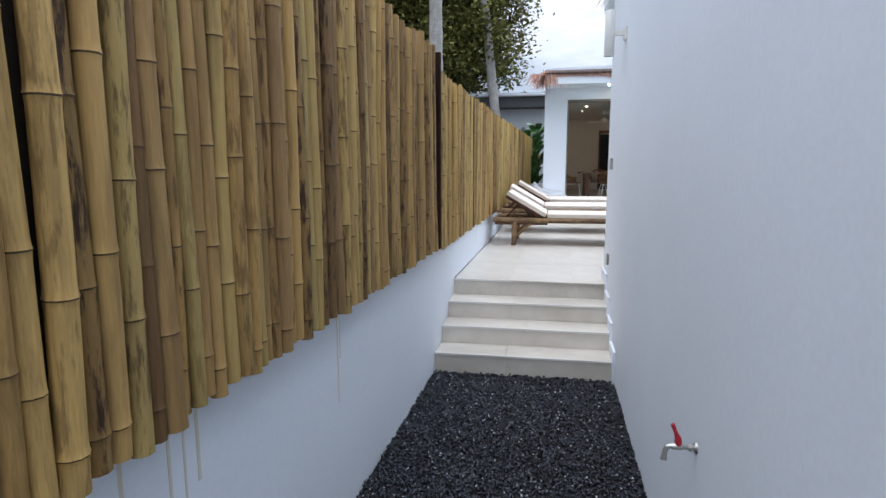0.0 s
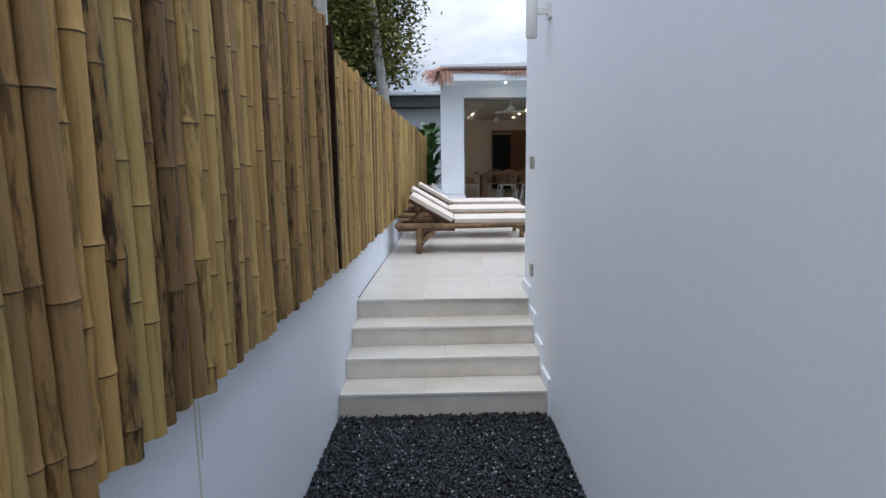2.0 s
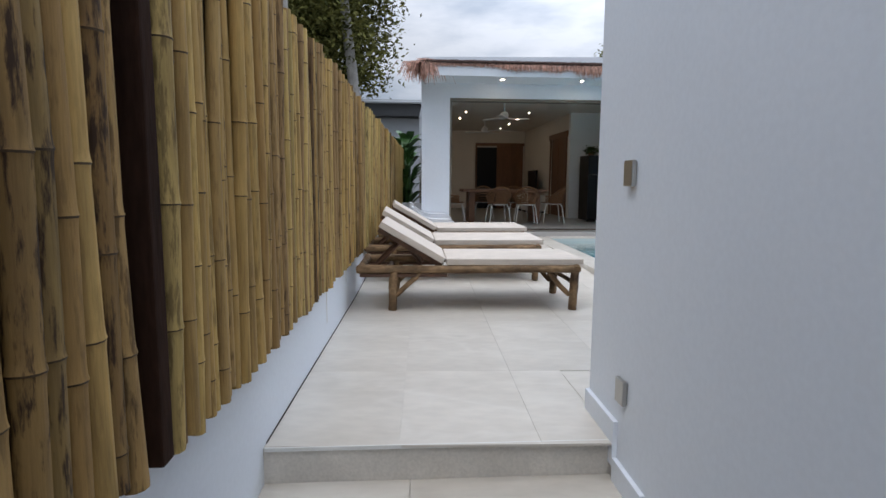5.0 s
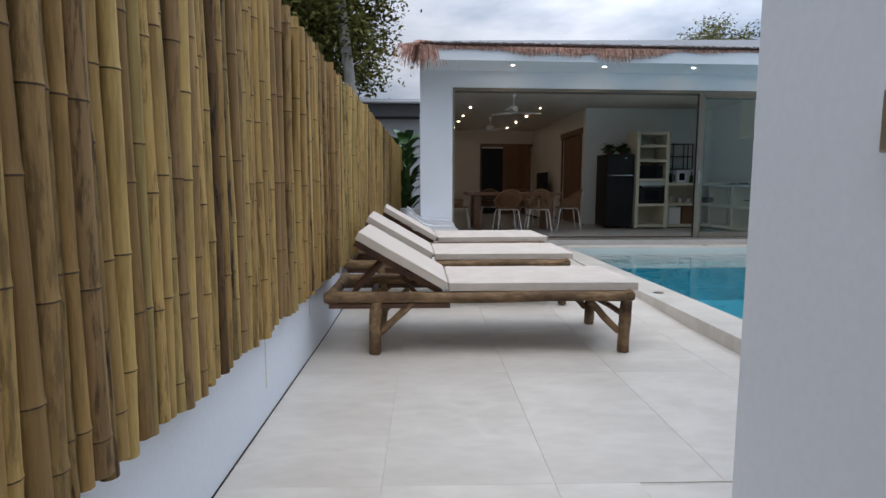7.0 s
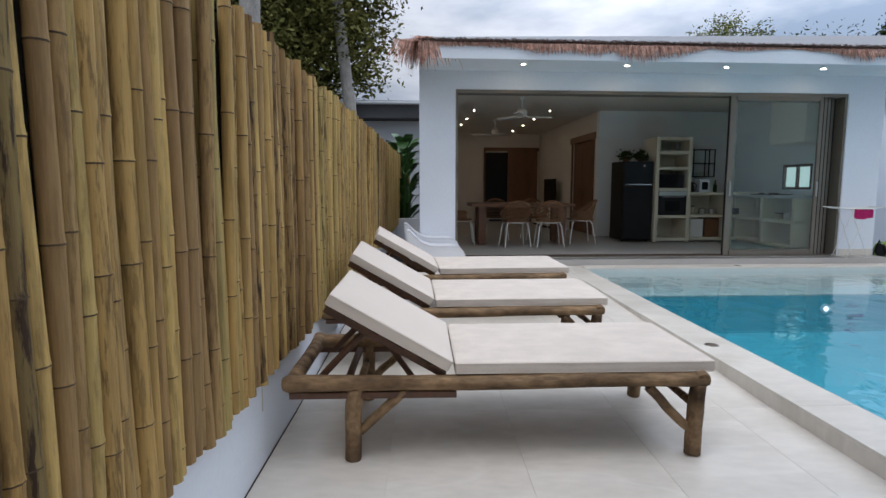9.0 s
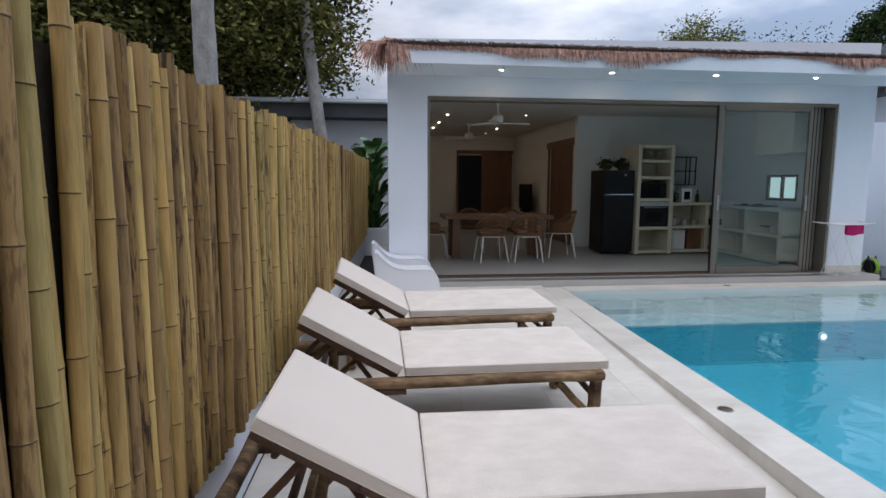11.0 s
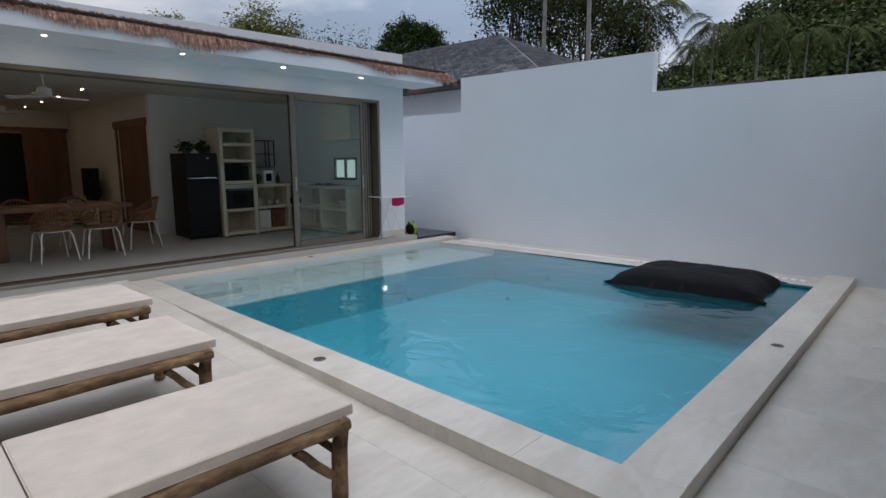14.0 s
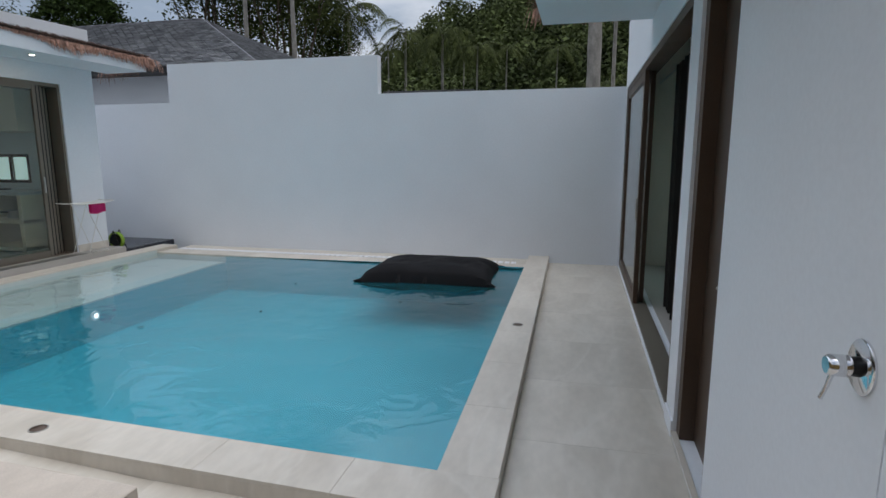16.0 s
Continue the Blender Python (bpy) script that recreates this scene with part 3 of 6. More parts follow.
def fringe(rng, line, count, drop, out, wide=0.012, up=0.05, comb=0.0, tufts=()):
    """Strands of thatch that hang from a line of points: slim quads bent over the edge."""
    line = np.asarray(line, float)
    seg = np.linalg.norm(np.diff(line, axis=0), axis=1)
    acc = np.r_[0, np.cumsum(seg)]
    u = rng.random(count) * acc[-1]
    base = np.stack([np.interp(u, acc, line[:, k]) for k in range(3)], 1)
    along = np.diff(line, axis=0)[np.clip(np.searchsorted(acc, u) - 1, 0, len(seg) - 1)]
    along /= np.linalg.norm(along, axis=1)[:, None]
    d = np.asarray(out)[None] * rng.uniform(0.3, 1.3, (count, 1)) + along * (comb + rng.normal(size=(count, 1)) * (0.45 if comb else 0.8))
    patch = np.array([0.6 + 0.8 * (0.5 + 0.9 * noise.noise((b[0] * 1.1, b[1] * 1.1, 3.0))) for b in base])
    if tufts:
        inside = np.array([max(min((b[0] - p) / 0.45, (q - b[0]) / 0.3, 1.0) for p, q in tufts) for b in base])
        patch = np.clip(patch, 0.6, 1.35) * (0.5 + 0.6 * np.clip(inside, 0, 1))
    ln = drop * rng.uniform(0.35, 1.15, count) * np.clip(patch, 0.15, 1.8) ** 1.3
    p0 = base + np.array([0, 0, 1]) * rng.uniform(0, up, (count, 1)) - d * 0.08
    p1 = base + d * ln[:, None] * 0.55 + np.array([0, 0, 1]) * (0.01 - 0.12 * ln[:, None])
    p2 = p1 + d * ln[:, None] * 0.22 - np.array([0, 0, 1]) * ln[:, None] * rng.uniform(0.5, 0.95, (count, 1))
    w = along * wide * rng.uniform(0.5, 1.4, (count, 1)) * 0.5
    return np.concatenate([np.stack([p0 - w, p0 + w, p1 + w, p1 - w], 1), np.stack([p1 - w, p1 + w, p2 + w * 0.3, p2 - w * 0.3], 1)])


rng = np.random.default_rng(11)
q = np.concatenate([fringe(rng, [(X0 - 0.2, 6.86, 3.04), (5.32, 6.86, 3.04)], 1500, 0.15, (0, 0.5, 0)),
                    fringe(rng, [(5.32, 6.86, 3.04), (5.32, 5.9, 3.04)], 420, 0.17, (0.5, 0, 0)),
                    fringe(rng, [(5.3, 6.84, 3.05), (5.36, 6.88, 3.05)], 160, 0.16, (0.4, 0.4, 0))])
ob = new("thatch", quads("thatch", q, THATCH))
ob.parent = canopy

# white wall behind the pool, stepped along its top
BX = 8.27
bm = bmesh.new()
ys, zs, tops = [5.87, 9.625, 13.48, 15.4], [-0.4, 2.545, 2.60, 3.19], [2.60, 3.19, 2.545]
for i in range(3):
    for j in range(3):
        if zs[j + 1] <= tops[i] + 1e-6:
            bm.faces.new([bm.verts.new((BX, ys[a], zs[b])) for a, b in ((i, j), (i + 1, j), (i + 1, j + 1), (i, j + 1))])
bmesh.ops.remove_doubles(bm, verts=bm.verts, dist=1e-4)
ext = bmesh.ops.extrude_face_region(bm, geom=list(bm.faces))
for g in ext["geom"]:
    if isinstance(g, bmesh.types.BMVert):
        g.co.x += 0.16
solid("wall_pool", bm, WHITE, "tall white plastered garden wall with stepped top", "wall")
solid("wall_cap", one_box(BX + 0.05, BX + 0.3, 8.1, 9.55, 2.603, 2.635, bevel=0.004), DARK_FASCIA, "dark grey flashing strip on the garden wall", "trim")

# ---- steps, deck and pool coping ----
STEP_Y, RISE, RUN = 4.62, 0.16, 0.30


def lean(m):
    return m @ pose(0, 0, 0, 0, 0, TILT)


bm = bmesh.new()
for i in range(4):
    y0, y1 = STEP_Y + i * RUN + 0.012, STEP_Y + (i + 1) * RUN + 0.03
    prism(bm, [(fence_x(y0), y0), (villa_x(y0), y0), (villa_x(y1), y1), (fence_x(y1), y1)], -1.7, -0.48 + i * RISE - 0.012)
steps = solid("stairs", bm, GROUT, "four cream stone-tiled steps up to the pool deck", "stairs")
for i in range(4):
    y0 = STEP_Y + i * RUN
    z1 = -0.48 + i * RISE
    xl, xr = fence_x(y0), villa_x(y0)
    cuts = [xl + 0.002, xl + 0.62 + 0.15 * (i % 2), xr - 0.014]
    for a, b in zip(cuts, cuts[1:]):
        bm = bmesh.new()
        box(bm, a + 0.0015, b - 0.0015, y0 + 0.001, y0 + 0.012, z1 - RISE + 0.001 if i else -0.72, z1 - 0.013)
        part("riser_tile", bm, TILE, steps)
        if i < 3:
            bm = bmesh.new()
            prism(bm, [(a + 0.0015, y0 - 0.006), (b - 0.0015, y0 - 0.006), (b - 0.0015 + 0.009, y0 + RUN), (a + 0.0015 + 0.009, y0 + RUN)], z1 - 0.012, z1, 0.0015)
            part("tread_tile", bm, TILE, steps)
bm = bmesh.new()
for i in range(4):
    y0 = STEP_Y + i * RUN
    z1 = -0.48 + i * RISE
    box(bm, fence_x(y0) + 0.004, villa_x(y0) - 0.016, y0 - 0.009, y0 - 0.002, z1 - 0.016, z1 + 0.001)
part("nosing_trim", bm, WHITE_METAL, steps, "slim pale edge strips")
# skirting that climbs with the steps
bm = bmesh.new()


def skirt(y0, y1, z0, z1):
    prism(bm, [(villa_x(y0) - 0.021, y0), (villa_x(y0) - 0.0005, y0), (villa_x(y1) - 0.0005, y1), (villa_x(y1) - 0.021, y1)], z0, z1)


skirt(STEP_Y - 0.05, STEP_Y - 0.012, -0.70, -0.38)
for i in range(4):
    y, z = STEP_Y + i * RUN, -0.48 + i * RISE
    skirt(y - 0.05 if i else y - 0.012, (y + RUN - 0.05) if i < 3 else VY - 0.003, z - 0.1, z + 0.10)
solid("baseboard_steps", bm, WHITE, "stone skirting that climbs beside the steps", "baseboard")
for n, (a, b) in enumerate(((X0 - 0.25, 2.155), (D2R + 0.005, SLX - 0.005), (8.125, 8.185))):
    solid("baseboard_villa_%d" % (n + 1), one_box(a, b, VY + 0.0005, VY + 0.012, 0.0, 0.10, bevel=0.002), WHITE, "white skirting at the villa wall", "baseboard")


def pool_l(y, off=0.0):
    return 2.17 + 0.027 * (y - 9.0) + off


def pool_n(x, off=0.0):
    return 7.09 + 0.017 * (x - 2.2) + off


COP = 0.10
PF, PB = 13.25, 7.40
# slab under the deck tiles, with the pool left open
bm = bmesh.new()
dk = lambda x, y: deck_z(y) - 0.004
yy = [5.52, 6.74, 8.6, 10.2, 11.8, 13.25, 13.6]
for y0, y1 in zip(yy, yy[1:]):
    right = (lambda y: villa_x(y)) if y1 <= 5.9 else (lambda y: pool_l(y, -0.28))
    if y0 < 5.9:
        prism(bm, [(fence_x(5.52), 5.52), (villa_x(5.52), 5.52), (villa_x(VY), VY), (BX, VY), (BX, pool_n(BX, -0.309)), (1.8, pool_n(1.8, -0.309)), (fence_x(6.74), 6.74)], -1.7, -0.004)
        continue
    prism(bm, [(fence_x(y0), y0), (right(y0), y0), (right(y1), y1), (fence_x(y1), y1)], -1.7, dk)
floor = solid("deck", bm, GROUT, "cream stone-tiled pool deck", "deck")

# coping pieces along the pool
coping = thing("pool_coping", "raised cream stone coping round the swimming pool", "coping", pose(0, 0, 0))
tagged(coping, kind="structure")


def run_pieces(p0, p1, q0, q1, count, z0=-0.3, name="coping_stone", top=COP):
    for i in range(count):
        f0, f1 = (i + 0.0) / count, (i + 1.0) / count
        L = lambda a, b, f: (a[0] + (b[0] - a[0]) * f, a[1] + (b[1] - a[1]) * f)
        g = 0.0006 / max(0.1, math.dist(p0, p1) / count)
        bm = bmesh.new()
        prism(bm, [L(p0, p1, f0 + g / count), L(p0, p1, f1 - g / count), L(q0, q1, f1 - g / count), L(q0, q1, f0 + g / count)], top - 0.02, top, 0.0015)
        part(name, bm, TILE, coping)


ol, nl = (lambda y: pool_l(y, -0.307)), (lambda x: pool_n(x, -0.307))
c_o, c_i = (ol(6.74), nl(ol(6.74))), (pool_l(7.1), pool_n(pool_l(7.1)))
run_pieces(c_o, (ol(13.55), 13.55), (c_i[0], c_o[1]), (pool_l(13.55), 13.55), 9)
run_pieces((c_i[0] + 0.002, nl(c_i[0])), (BX, nl(BX)), (c_i[0] + 0.002, c_i[1]), (BX, pool_n(BX)), 8)
run_pieces((pool_l(13.25) + 0.002, PF), (7.9, PF), (pool_l(13.25) + 0.002, 13.55), (7.9, 13.55), 8, top=COP + 0.008)
run_pieces((PB, pool_n(PB) + 0.002), (PB, PF - 0.002), (PB + 0.34, pool_n(PB) + 0.002), (PB + 0.34, PF - 0.002), 9, top=0.06)
bm = bmesh.new()
prism(bm, [c_o, (pool_l(7.1) - 0.004, c_o[1]), (pool_l(13.55) - 0.004, 13.55), (ol(13.55), 13.55)], -1.7, COP - 0.02)
prism(bm, [(c_i[0] - 0.01, nl(c_i[0])), (BX, nl(BX)), (BX, pool_n(BX) - 0.004), (c_i[0] - 0.01, c_i[1] - 0.004)], -1.7, COP - 0.02)
part("coping_base", bm, TILE, coping)
bm = bmesh.new()
prism(bm, [(pool_l(PF), PF + 0.004), (7.9, PF + 0.004), (7.9, 13.6), (pool_l(PF), 13.6)], -1.7, COP - 0.012)
prism(bm, [(PB + 0.004, 7.2), (BX, 7.2), (BX, PF), (PB + 0.004, PF)], -1.7, 0.04)
part("coping_backing", bm, GROUT, coping)
bm = bmesh.new()
for i in range(60):
    y = 7.35 + i * 0.097
    box(bm, PB + 0.37, PB + 0.52, y, y + 0.07, 0.042, 0.058)
part("overflow_grate", bm, PLASTIC, coping, "white slotted overflow grate")

# pool shell
bm = bmesh.new()
DEEP, RISER = -0.50, 11.95
near_l, near_r = (pool_l(7.1), pool_n(2.1)), (PB, pool_n(PB))
far_l, far_r = (pool_l(RISER), RISER), (PB, RISER)
ring = [near_l, near_r, far_r, far_l]
lip = [0.085, 0.085, 0.043, 0.085]
top_v = [bm.verts.new((x, y, z)) for (x, y), z in zip(ring, lip)]
low_v = [bm.verts.new((x, y, DEEP)) for x, y in ring]
for i in (0, 1, 3):
    k = (i + 1) % 4
    bm.faces.new((low_v[i], low_v[k], top_v[k], top_v[i]))
edge_v = [bm.verts.new((x, y, -0.055)) for x, y in (far_r, far_l)]
bm.faces.new((low_v[2], low_v[3], edge_v[1], edge_v[0]))
bm.faces.new(low_v[::-1])
coved = [e for e in bm.edges if all(abs(v.co.z - DEEP) < 1e-6 for v in e.verts)]
bmesh.ops.bevel(bm, geom=coved, offset=0.015, segments=2, affect="EDGES")
solid("pool_basin", bm, POOL, "turquoise mosaic swimming pool basin", "pool")
bm = bmesh.new()
prism(bm, [(pool_l(11.95) - 0.02, 12.0), (PB + 0.1, 12.0), (PB + 0.1, PF + 0.02), (pool_l(PF) - 0.02, PF + 0.02)], -1.4, -0.05)
prism(bm, [(pool_l(11.95) - 0.1, 11.95), (pool_l(11.95), 11.95), (pool_l(PF), PF), (pool_l(PF) - 0.1, PF)], -0.4, 0.09)
prism(bm, [(pool_l(PF), PF), (PB, PF), (PB, PF + 0.1), (pool_l(PF), PF + 0.1)], -0.4, 0.09)
prism(bm, [(PB, 11.95), (PB + 0.1, 11.95), (PB + 0.1, PF), (PB, PF)], -0.4, 0.035)
prism(bm, [(2.45, 12.55), (3.0, 12.55), (3.0, 12.75), (2.45, 12.75)], -0.06, 0.012)
solid("pool_shelf", bm, SHELF_POOL, "pale shallow sun shelf at the pool's end", "pool")
bm = bmesh.new()
E = 11.952
bm.faces.new([bm.verts.new((x, y, 0.045)) for x, y in (c_i, (PB, pool_n(PB)), (PB, E), (pool_l(E), E))])
water = solid("water", bm, WATER, "clear blue rippled pool water", "water")
bm = bmesh.new()
bm.faces.new([bm.verts.new((x, y, 0.045)) for x, y in ((pool_l(E), E), (PB, E), (PB, PF), (pool_l(PF), PF))])
shallow = solid("water_shallow", bm, WATER_SHALLOW, "clear shallow water over the pale sun shelf", "water")
for ob in (water, shallow):
    if ob.data.polygons[0].normal.z < 0:
        ob.data.flip_normals()

# ---- pool house ----
HY, HL, HR, HD = 13.83, -0.045, 7.03, 23.0
DL, DR, DT, FLZ = 0.48, 6.456, 2.66, 0.20
CEIL = 2.86
bm = bmesh.new()
for a, b, z0, z1 in ((HL, DL, -1.7, 3.45), (DL, DR, DT, 3.45), (DR, HR, -1.7, 3.45)):
    box(bm, a, b, HY, HY + 0.24, z0, z1)
bmesh.ops.remove_doubles(bm, verts=bm.verts, dist=1e-5)
# the parapet rises slightly towards the garden wall
for v in bm.verts:
    if v.co.z > 3.4:
        v.co.z = 3.38 + 0.02 * v.co.x
solid("wall_house_front", bm, WHITE, "white pool house front with a wide sliding door opening", "wall")
bm = bmesh.new()
box(bm, HL + 0.19, HL + 0.39, HY + 0.24, HD, -1.7, 3.38)
solid("wall_house_left", bm, WHITE, "white side wall of the pool house", "wall")
bm = bmesh.new()
WY0, WY1, WZ0, WZ1 = 15.0, 15.77, 1.21, 1.67
for y0, y1, z0, z1 in ((HY + 0.24, WY0, -1.7, 3.45), (WY1, HD, -1.7, 3.45), (WY0, WY1, -1.7, WZ0), (WY0, WY1, WZ1, 3.45)):
    box(bm, HR - 0.2, HR, y0, y1, z0, z1)
solid("wall_house_right", bm, WHITE, "white side wall of the pool house", "wall")
bm = bmesh.new()
box(bm, HL + 0.2, HR - 0.2, HD - 0.2, HD, -1.7, 3.45)
solid("wall_house_back", bm, WHITE_IN, "plain back wall of the living room", "wall")
bm = bmesh.new()
box(bm, HL + 0.2, HR - 0.2, HY + 0.24, HD - 0.2, CEIL, 3.2)
solid("ceiling_house", bm, WHITE_IN, "white ceiling with recessed lights", "ceiling")
bm = bmesh.new()
box(bm, HL - 0.1, HR + 0.06, 13.56, HD, -1.7, FLZ - 0.01)
house_floor = solid("floor_house", bm, FLOOR_IN, "grey tiled living room floor", "floor")

KY = 17.4
KX = 3.83
bm = bmesh.new()
box(bm, KX, HR - 0.2, KY, KY + 0.15, FLZ - 0.005, CEIL)
solid("wall_kitchen", bm, KITCHEN, "white kitchen wall", "wall")
bm = bmesh.new()
for a, b, z0, z1 in ((KY + 0.15, 17.72, FLZ - 0.005, CEIL), (17.72, 19.22, 2.30, CEIL), (19.22, HD - 0.2, FLZ - 0.005, CEIL)):
    box(bm, KX, KX + 0.15, a, b, z0, z1)
solid("wall_hall", bm, WHITE_IN, "white inner wall beside the dining area", "wall")

# overhanging roof edge
eave = thing("roof_eave", "white roof overhang with dry thatch fringe and spotlights", "eave", pose(0, 0, 0))
EY = 13.08
part("slab", one_box(HL, 7.32, EY, HY - 0.002, 2.92, 3.11, bevel=0.006), WHITE, eave)
rng = np.random.default_rng(5)
q = np.concatenate([fringe(rng, [(HL, EY, 3.12), (7.32, EY, 3.12)], 6400, 0.155, (0, -0.42, 0), wide=0.011, up=0.045, comb=0.42, tufts=((1.1, 2.5), (2.3, 3.8), (5.5, 7.9))),
                    fringe(rng, [(7.32, EY, 3.12), (7.32, HY, 3.12)], 500, 0.3, (0.5, 0, 0)),
                    fringe(rng, [(HL, EY, 3.12), (HL, HY, 3.12)], 1500, 0.30, (-0.5, -0.15, 0), wide=0.016),
                    fringe(rng, [(HL - 0.04, EY - 0.02, 3.15), (HL + 0.10, EY, 3.15)], 420, 0.30, (-0.42, -0.22, 0), wide=0.016),
                    fringe(rng, [(7.25, EY, 3.13), (7.38, EY, 3.13)], 300, 0.36, (0.35, -0.35, 0))])
ob = new("thatch", quads("thatch", q, THATCH))
ob.parent = eave
q = fringe(rng, [(HL - 0.06, EY - 0.02, 3.16), (7.36, EY - 0.02, 3.16)], 1500, 0.06, (0, -0.5, 0), wide=0.014, up=0.035, comb=0.3)
ob = new("thatch_top", quads("thatch_top", q, THATCH_DARK))
ob.parent = eave
tagged(ob, "dark weathered thatch along the top")
bm = bmesh.new()
v = [bm.verts.new(p) for p in ((HL - 0.02, EY, 3.121), (7.34, EY, 3.121), (7.34, HY - 0.003, 3.30), (HL - 0.02, HY - 0.003, 3.30))]
w = [bm.verts.new(p.co + Vector((0, 0, 0.04))) for p in v]
for f in ((0, 1, 2, 3),):
    bm.faces.new([v[i] for i in f])
    bm.faces.new([w[i] for i in f[::-1]])
for i in range(4):
    bm.faces.new((v[i], v[(i + 1) % 4], w[(i + 1) % 4], w[i]))
part("thatch_bed", bm, THATCH_DARK, eave)

# ---- sun loungers ----
def piping(cover, sx, sy, sz=0.06, d=0.009):
    """The corded seam along a cushion's upper and lower edges."""
    for z in (d * 0.75, sz - d * 0.65):
        c = [(d, 0.001), (sx - d, 0.001), (sx - 0.001, d), (sx - 0.001, sy - d), (sx - d, sy - 0.001), (d, sy - 0.001), (0.001, sy - d), (0.001, d), (d, 0.001)]
        part("piping", one_tube([(x, y, z) for x, y in c], 0.0028, 6), CUSHION, cover, smooth=True)


def build_lounger():
    t = thing("sun_lounger", "rustic peeled-log sun lounger with cream cushions and raised backrest", "sun lounger", pose(0, 0, 0), "sun loungers on the deck")
    W = 0.74
    for y, nm in ((0.0, "near"), (W, "far")):
        bm = bmesh.new()
        log(bm, (-1.0, y, 0.388), (1.02, y, 0.388), 0.040)
        part("side_rail", bm, LOG, t, smooth=True)
        for x in (-0.68, 0.96):
            bm = bmesh.new()
            log(bm, (x, y, 0.0), (x + 0.01, y, 0.365), 0.038, steps=5)
            part("leg", bm, LOG, t, smooth=True)
        bm = bmesh.new()
        log(bm, (-0.65, y + 0.005, 0.14), (-0.43, y, 0.355), 0.024, 8, 4)
        part("brace", bm, LOG, t, smooth=True)
        bm = bmesh.new()
        log(bm, (0.93, y + 0.005, 0.14), (0.73, y, 0.355), 0.024, 8, 4)
        part("brace", bm, LOG, t, smooth=True)
        bm = bmesh.new()
        y1 = -0.02 if y < 0.1 else W - 0.03
        box(bm, -0.97, -0.19, y1, y1 + 0.05, 0.318, 0.350, bevel=0.004)
        part("track", bm, RED_WOOD, t, "dark notched track")
    for x, r in ((-0.96, 0.036), (0.985, 0.038)):
        bm = bmesh.new()
        log(bm, (x, -0.03, 0.40), (x, W + 0.03, 0.40), r, steps=4)
        part("cross_rail", bm, LOG, t, smooth=True)
    for x in (-0.68, 0.96):
        bm = bmesh.new()
        log(bm, (x, 0.03, 0.26), (x, W - 0.03, 0.26), 0.022, 8, 3)
        part("stretcher", bm, LOG, t, smooth=True)
    for i in range(9):
        x = -0.16 + i * 0.13
        bm = bmesh.new()
        box(bm, x, x + 0.085, 0.03, W - 0.03, 0.412, 0.424, bevel=0.003)
        part("slat", bm, RED_WOOD, t)
    # backrest, hinged at the seat's end
    back = pose(-0.235, 0, 0.425) @ pose(0, 0, 0, 0, 31, 0)
    for y in (0.035, W - 0.075):
        part("back_stile", one_box(-0.66, 0.0, y, y + 0.04, -0.035, 0.0, bevel=0.004), RED_WOOD, t, at=back)
    for i in range(5):
        x = -0.655 + i * 0.14
        part("back_slat", one_box(x, x + 0.08, 0.0, W, 0.0, 0.012, bevel=0.003), RED_WOOD, t, at=back)
    for y in (0.11, W - 0.15):
        bm = bmesh.new()
        log(bm, (-0.62, y, 0.63), (-0.86, y, 0.365), 0.018, 8, 3)
        part("prop", bm, RED_WOOD, t, smooth=True)
        bm = bmesh.new()
        log(bm, (-0.56, y + 0.02, 0.60), (-0.40, y + 0.02, 0.37), 0.016, 8, 3)
        part("prop", bm, RED_WOOD, t, smooth=True)
    bm = bmesh.new()
    log(bm, (-0.72, 0.06, 0.345), (-0.72, W - 0.06, 0.345), 0.02, 8, 3)
    part("prop_bar", bm, RED_WOOD, t, smooth=True)
    bm = bmesh.new()
    cushion(bm, 1.246, W + 0.01, 0.06, r=0.010)
    seat = part("seat_cushion", bm, CUSHION_STAIN, t, "cream seat cushion with faint water stains", True, pose(-0.196, -0.005, 0.4275))
    piping(seat, 1.246, W + 0.01)
    bm = bmesh.new()
    cushion(bm, 0.665, W + 0.01, 0.06, r=0.010)
    rest = part("back_cushion", bm, CUSHION, t, smooth=True, at=back @ pose(-0.672, -0.005, 0.013))
    piping(rest, 0.665, W + 0.01)
    return t


lounger = build_lounger()
SIZE = Matrix.Diagonal((0.965, 0.985, 0.93, 1))
lounger.matrix_basis = pose(0.19, 8.01, 0, 0, 0, -1.3) @ SIZE
copy_thing(lounger, pose(0.165, 9.325, deck_z(9.7), 1.2, 0, 0.2))
copy_thing(lounger, pose(0.26, 10.585, deck_z(10.9), 1.2, 0, 1.6))


